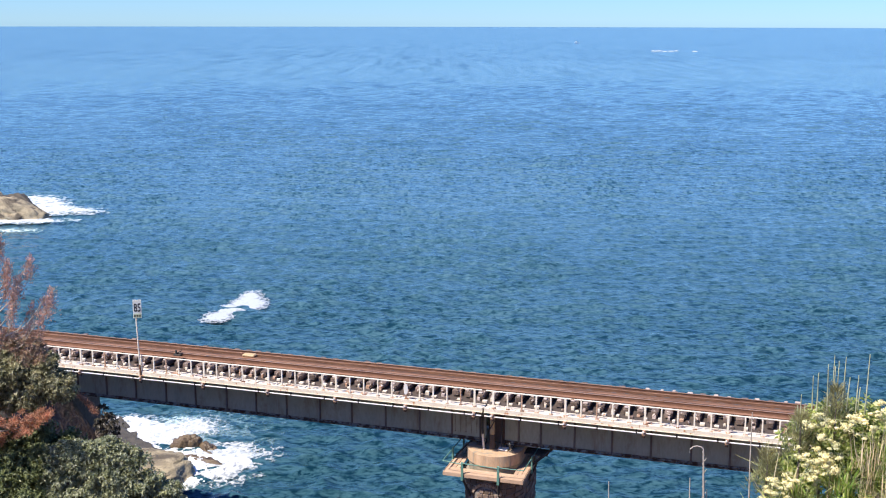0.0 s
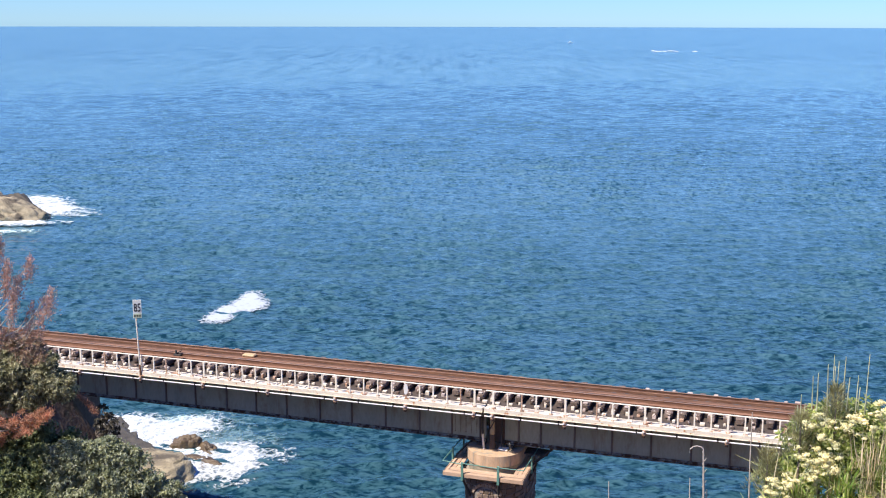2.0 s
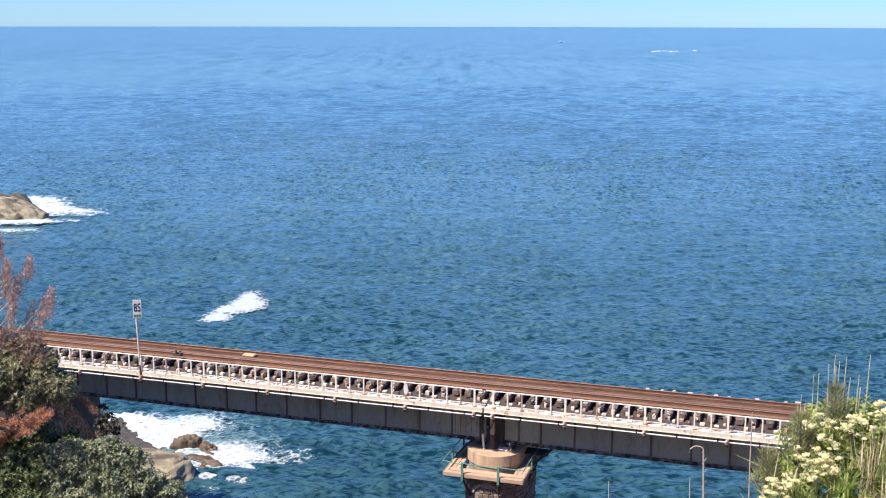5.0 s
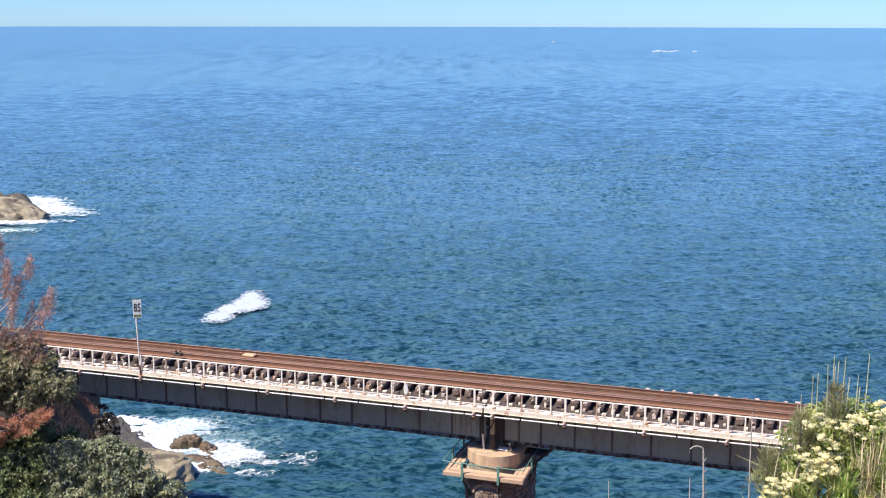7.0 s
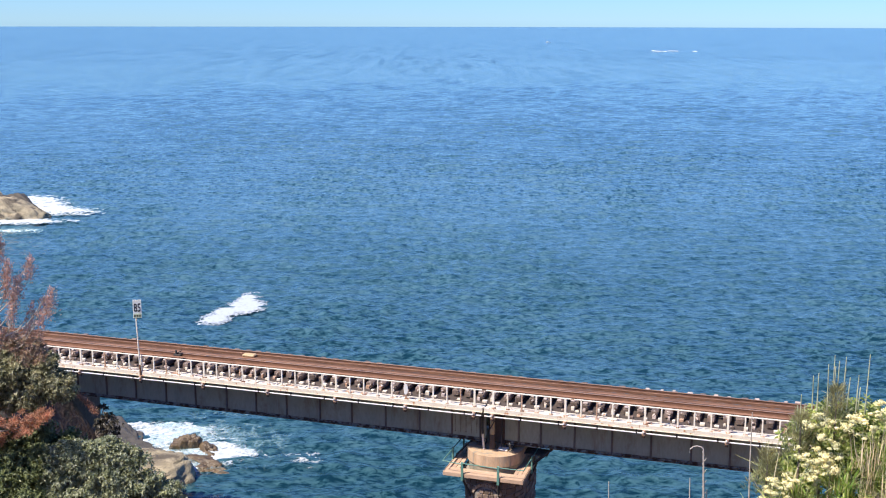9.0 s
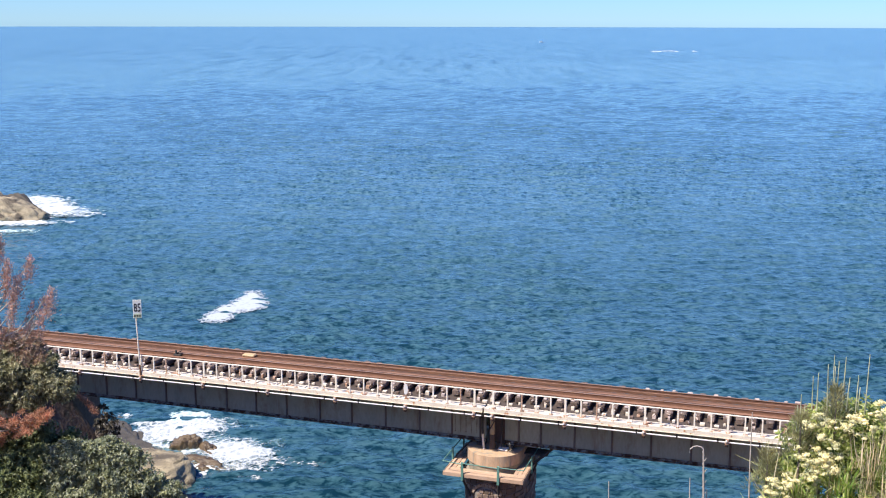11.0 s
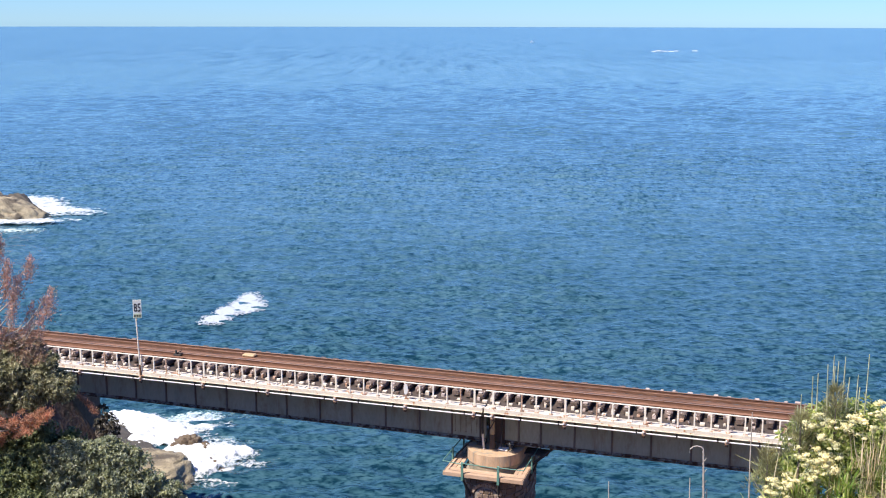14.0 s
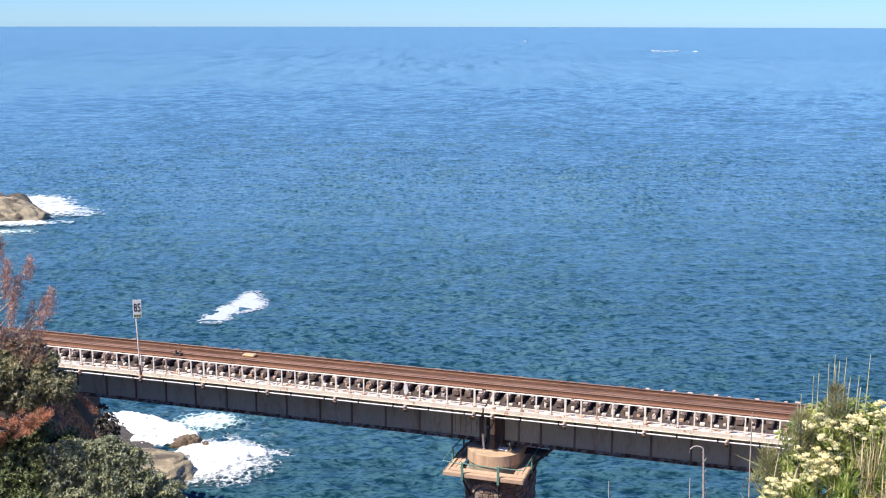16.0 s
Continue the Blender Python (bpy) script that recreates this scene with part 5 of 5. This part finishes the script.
def grass():
    """Tufts of arching strap leaves and dry stems, each tuft by itself."""
    rng = np.random.RandomState(41)
    spots = [(3.92, 12.97, 24.01), (4.10, 12.99, 24.12), (4.27, 12.98, 24.05), (4.45, 13.00, 24.19), (4.66, 12.98, 24.09), (4.84, 13.00, 24.19), (5.02, 13.05, 24.40), (5.20, 13.00, 24.19), (5.37, 13.05, 24.40), (5.55, 13.00, 24.19), (5.09, 12.97, 24.02), (5.48, 13.12, 24.75), (5.30, 13.08, 24.57), (5.62, 13.07, 24.50), (4.56, 12.95, 23.95), (4.88, 13.06, 24.47), (4.34, 13.03, 24.33), (5.69, 13.16, 24.96), (5.40, 12.95, 24.55), (5.58, 12.95, 24.70), (5.72, 12.98, 24.45), (5.15, 12.95, 24.25), (4.95, 12.95, 24.05), (5.35, 12.9, 24.15), (5.60, 12.9, 24.20)]
    for spot in spots:
        c = np.array(spot) + np.array((0, rng.uniform(-0.2, 0.2), 0))
        n = 34
        R = c + rng.normal(size=(n, 3)) * np.array([0.05, 0.05, 0.03]) - np.array([0, 0, 0.15])
        V, F = blades(rng, R, rng.uniform(0.42, 0.62), rng.uniform(0.008, 0.013), 0.5, rng.uniform(0.7, 1.2))
        ob = new("strap_grass", np_mesh("strap_grass", V, F, STRAP_LEAF))
        tagged(ob, "tuft of arching yellow-green strap leaves", "grass", "grass tufts", kind="stuff")
    for x, y, z, n in ((4.77, 13.00, 24.19, 12), (5.23, 13.05, 24.40, 16), (5.48, 13.09, 24.61, 18), (5.41, 12.99, 24.12, 14), (5.09, 13.12, 24.75, 12), (4.38, 13.00, 24.19, 8), (4.13, 13.02, 24.26, 6), (5.62, 13.15, 24.89, 14), (5.30, 12.95, 24.30, 22), (5.42, 12.93, 24.45, 24), (5.55, 12.95, 24.35, 22), (5.22, 12.90, 24.10, 16), (5.45, 12.95, 24.75, 22), (5.62, 12.95, 24.80, 24), (5.75, 13.0, 24.60, 20), (5.30, 12.95, 24.60, 12)):
        c = np.array((x, y + rng.uniform(-0.2, 0.2), z))
        R = c + rng.normal(size=(n, 3)) * np.array([0.08, 0.06, 0.05]) - np.array([0, 0, 0.12])
        V, F = blades(rng, R, 0.62, 0.006, 0.22, 0.35)
        ob = new("dry_grass", np_mesh("dry_grass", V, F, DRY_STEM))
        tagged(ob, "tuft of dry straw-coloured stems", "grass", "dry tufts", kind="stuff")


def sapling(top, height, label, seed, spikes):
    """A young conifer: soft needled twigs below, pale upright shoots above."""
    rng = np.random.RandomState(seed)
    base = np.array(top) - np.array([0, 0, height])
    t = thing("conifer_sapling", pose(*base), label, "sapling")
    part("stem", tube(B(), [(0, 0, -0.3), (0, 0, height * 0.8)], [0.016, 0.008], 6), BARK, t)
    n = int(1900 * height)
    f = rng.rand(n) ** 0.8
    r = 0.25 * (1.15 - f) + 0.03
    a = rng.uniform(0, math.tau, n)
    c = np.stack([np.cos(a) * r * rng.rand(n), np.sin(a) * r * rng.rand(n), height * 1.05 * f], 1)
    d = unit(np.stack([np.cos(a) * 0.6, np.sin(a) * 0.6, np.full(n, 0.8)], 1) + 0.25 * rng.normal(size=(n, 3)))
    ln = rng.uniform(0.04, 0.12, (n, 1))
    V, F = ribbons(np.stack([c, c + d * ln * 0.5, c + d * ln], 1), [0.002, 0.003, 0.001], unit(np.cross(d, rng.normal(size=(n, 3)))))
    o = new("needles", np_mesh("needles", V, F, NEEDLE_LEAF))
    o.parent = t
    for dx, dz, ln in spikes:
        p = (dx, rng.uniform(-0.06, 0.06), height + dz)
        q = (dx * (0.85 if abs(dx) < 0.2 else 0.97), p[1], height + dz - ln)
        bm = tube(B(), [q, p], [0.009, 0.005], 6)
        s = part("shoot", bm, SPIKE, t)
    return t


def dry_stalks():
    for x, y, z, h, lab in ((2.10, 13.34, 24.32, 0.9, "thin bleached dry stick"), (3.12, 13.35, 24.36, 0.8, "thin bleached dry stick"), (3.33, 13.32, 24.22, 0.6, "thin bleached dry stick"), (3.90, 13.51, 25.17, 1.4, "tall thin grey stick")):
        b = (x, y, z)
        ob = part("dry_stick", tube(B(), [(0.02, 0, -h), (0, 0, -h * 0.5), (-0.01, 0, 0)], [0.012, 0.010, 0.005], 6), PALE_TWIG, None, lab, pose(*b))
        tagged(ob, "", "stick", "dry sticks")
    # the stalk with a curled tip
    b = (3.26, 13.30, 24.13)
    t = thing("curled_stalk", pose(b[0], b[1], b[2] - 0.6), "bleached dry stalk with a curled drooping tip", "stalk")
    pts = [(0, 0, 0), (0.02, 0, 0.6), (0.0, 0, 1.0), (-0.01, 0, 1.20)] + [(-0.095 + 0.09 * math.cos(a), 0, 1.20 + 0.075 * math.sin(a)) for a in (0.4, 0.9, 1.5, 2.1, 2.7, 3.3)]
    part("stem", tube(B(), pts, [0.016, 0.014, 0.012, 0.011, 0.010, 0.009, 0.008, 0.007, 0.006, 0.005], 6), PALE_TWIG, t)
    for i in range(9):
        z = 0.55 + i * 0.075
        x = 0.02 - 0.03 * (z - 0.6)
        part("husk", tube(B(), [(x, 0, z), (x + (0.03 if i % 2 else -0.025), 0, z + 0.045)], [0.009, 0.003], 5), PALE_TWIG, t)


flower_shrub()
grass()
tall = sapling((4.96, 13.57, 25.45), 0.75, "young grey-green conifer with tall pale upright shoots", 51,
               [(-0.05, 0.44, 0.75), (-0.14, 0.34, 0.6), (0.07, 0.44, 0.7), (0.02, 0.36, 0.7), (0.08, 0.28, 0.5), (-0.03, 0.30, 0.5), (-0.25, 0.22, 0.5), (-0.30, 0.17, 0.45), (0.13, 0.18, 0.45), (0.25, 0.20, 0.5), (0.30, 0.02, 0.3), (0.38, 0.46, 0.8)])
sapling((4.51, 13.50, 25.14), 0.6, "small grey-green conifer sapling", 52, [(-0.02, 0.27, 0.5), (0.03, 0.16, 0.4), (-0.05, 0.12, 0.35)])
sapling((4.09, 13.41, 24.69), 0.6, "small grey-green conifer sapling", 53, [(0.0, 0.15, 0.35), (0.10, 0.10, 0.3), (-0.06, 0.06, 0.3)])
dry_stalks()


# ---- what moves ----
def motions():
    # the chop runs in to the shore
    walk(water, [(0.0, pose(0, 0, 0)), (16.0, pose(3.5, -19.0, 0))])
    # the launch runs steadily to the left
    walk(launch, [(0.0, pose(177.6, 1534.0, 0)), (16.0, pose(112.0, 1566.0, 0))])
    # the foam patch bobs on the swell
    walk(foam_patch, [(t, pose(-21.6 + 0.13 * math.sin(t * 1.15), 115.6 + 0.45 * math.sin(t * 1.15 + 0.8), 0.13 + 0.04 * math.sin(t * 1.15))) for t in [i * 1.0 for i in range(17)]])
    # surf: surge, drain and surge again
    def surf(ob, x0, y0, rows):
        walk(ob, [(t, pose(x0 + x, y0 + y, z, 0, 0, r)) for t, x, y, z, r in rows])

    surf(foam_left, -20.6, 80.2, [(0.0, -0.2, -0.6, 0.08, 0), (1.5, 0.0, -0.3, 0.12, 1), (4.0, 0.2, 0.0, 0.16, 2), (6.5, 0.0, -0.5, 0.03, 1), (9.0, -0.3, -0.9, -0.03, 0), (11.3, 0.4, -0.2, 0.10, 3), (13.0, 0.0, -0.3, 0.15, 2),
                                  (14.3, 0.0, -0.2, 0.10, 3), (15.2, 0.1, -0.2, -0.12, 4), (16.0, 0.1, -0.2, -0.18, 5)])
    surf(surge_left, -20.9, 79.7, [(0.0, 0.5, -0.9, -0.17, 0), (2.0, 0.4, -0.5, -0.19, 1), (4.0, 0.2, 0.0, -0.12, 2), (6.5, 0.0, -0.4, -0.20, 1), (8.0, -0.3, -0.7, -0.29, 0), (9.0, -0.4, -0.8, -0.40, 0), (10.6, 0.0, 0.0, -0.42, 1),
                                   (11.5, 0.3, 0.4, -0.16, 2), (12.4, 0.0, 0.0, 0.07, 2), (14.5, 0.2, 0.1, 0.05, 3), (15.2, 0.3, 0.0, 0.0, 4), (16.0, 0.2, 0.0, 0.05, 5)])
    surf(surge_right, -16.1, 74.9, [(0.0, 0.0, -1.9, -0.17, 0), (2.0, 0.2, -1.2, -0.30, -3), (4.0, 0.2, -0.4, -0.37, -5), (6.5, 0.2, 0.2, -0.34, -6), (9.0, 0.0, 0.4, -0.46, -4), (10.6, 0.6, 0.6, -0.44, 0), (11.5, 0.6, 0.3, -0.22, 3),
                                    (12.4, 0.0, 0.1, 0.06, 5), (13.5, -0.2, 0.0, 0.07, 4), (14.5, -0.3, -0.6, -0.02, 3), (16.0, 0.7, -0.5, 0.06, 0)])
    surf(foam_right, -15.3, 73.4, [(0.0, 0.0, 0.0, 0.09, 0), (1.5, 0.4, 0.0, 0.08, -2), (4.0, 0.5, 0.0, 0.05, -5), (6.5, 0.2, 0.2, -0.12, -7), (9.0, 0.2, 0.3, -0.22, -9), (11.3, 0.2, 1.0, -0.24, -6), (13.0, -0.6, 0.8, -0.26, -3),
                                   (14.5, -0.2, 0.4, 0.02, -1), (16.0, 0.3, 0.0, 0.14, 2)])
    surf(foam_crest, -15.9, 75.6, [(0.0, 0.0, -0.9, 0.06, 0), (4.0, 0.5, -0.6, 0.02, -4), (6.5, 0.3, -0.3, 0.03, -6), (9.0, -0.6, 0.2, 0.0, -4), (11.3, 0.7, -0.2, 0.10, 2), (12.5, -0.3, -0.4, 0.15, 6), (14.0, -0.6, -0.4, 0.13, 4),
                                   (16.0, 0.2, -0.2, 0.16, 0)])
    surf(foam_edge, -13.6, 74.8, [(0.0, 0.0, 0.0, 0.02, 0), (4.0, 0.4, -0.2, -0.02, -6), (6.5, 0.5, -0.3, -0.16, -9), (9.0, 0.6, -0.4, -0.24, -12), (11.3, 0.3, 0.0, -0.04, -8), (13.0, -0.8, 0.6, -0.10, -2), (16.0, 0.4, 0.4, 0.12, 4)])
    walk(foam_drift, [(0.0, pose(-12.4, 74.5, 0.20)), (3.5, pose(-10.9, 74.3, 0.18)), (6.5, pose(-10.1, 74.2, 0.06)), (9.0, pose(-9.8, 74.0, -0.05)), (12.5, pose(-9.2, 75.2, -0.25)), (16.0, pose(-8.4, 75.6, -0.45))])
    walk(foam_teal, [(0.0, pose(-20.0, 81.0, -0.08)), (4.0, pose(-19.6, 81.2, 0.0)), (6.5, pose(-19.8, 80.8, -0.02)), (9.0, pose(-20.1, 80.6, -0.12)), (11.5, pose(-19.6, 82.2, 0.06)), (13.0, pose(-19.6, 82.0, -0.06)), (15.0, pose(-18.3, 81.6, 0.12)), (16.0, pose(-17.9, 81.3, 0.15))])
    walk(foam_veil, [(0.0, pose(-18.2, 78.0, 0.04)), (4.0, pose(-17.8, 77.8, 0.03)), (9.0, pose(-17.6, 77.6, 0.03)), (12.0, pose(-18.0, 78.4, -0.04)), (16.0, pose(-18.2, 78.4, 0.02))])
    for ob, x, y, z, ph, ax in ((foam_far, -64.8, 180.5, 0.25, 0.0, 0.7), (foam_far_tail, -58.8, 176.0, 0.2, 1.0, 0.9), (foam_far_front, -64.0, 166.3, 0.25, 2.1, 0.5), (foam_far_low, -62.6, 159.6, 0.2, 3.0, 0.4)):
        walk(ob, [(t, pose(x + ax * math.sin(t * 1.3 + ph), y + 0.5 * math.sin(t * 0.9 + ph), z + 0.10 * math.sin(t * 1.3 + ph + 0.6))) for t in range(17)])
    # breakers on the far reef rise and sink one after another
    for i, (ob, x, y) in enumerate(breakers):
        walk(ob, [(t * 1.0, pose(x, y, 0.25 + 0.35 * math.sin(0.8 * t + 1.9 * i + 0.6))) for t in range(17)])
    # the tall sapling sways a little in the wind
    p = tall.matrix_basis.translation.copy()
    walk(tall, [(t * 1.0, pose(*p, 0, 0.35 * math.sin(t * 1.7), 0)) for t in range(17)])


motions()
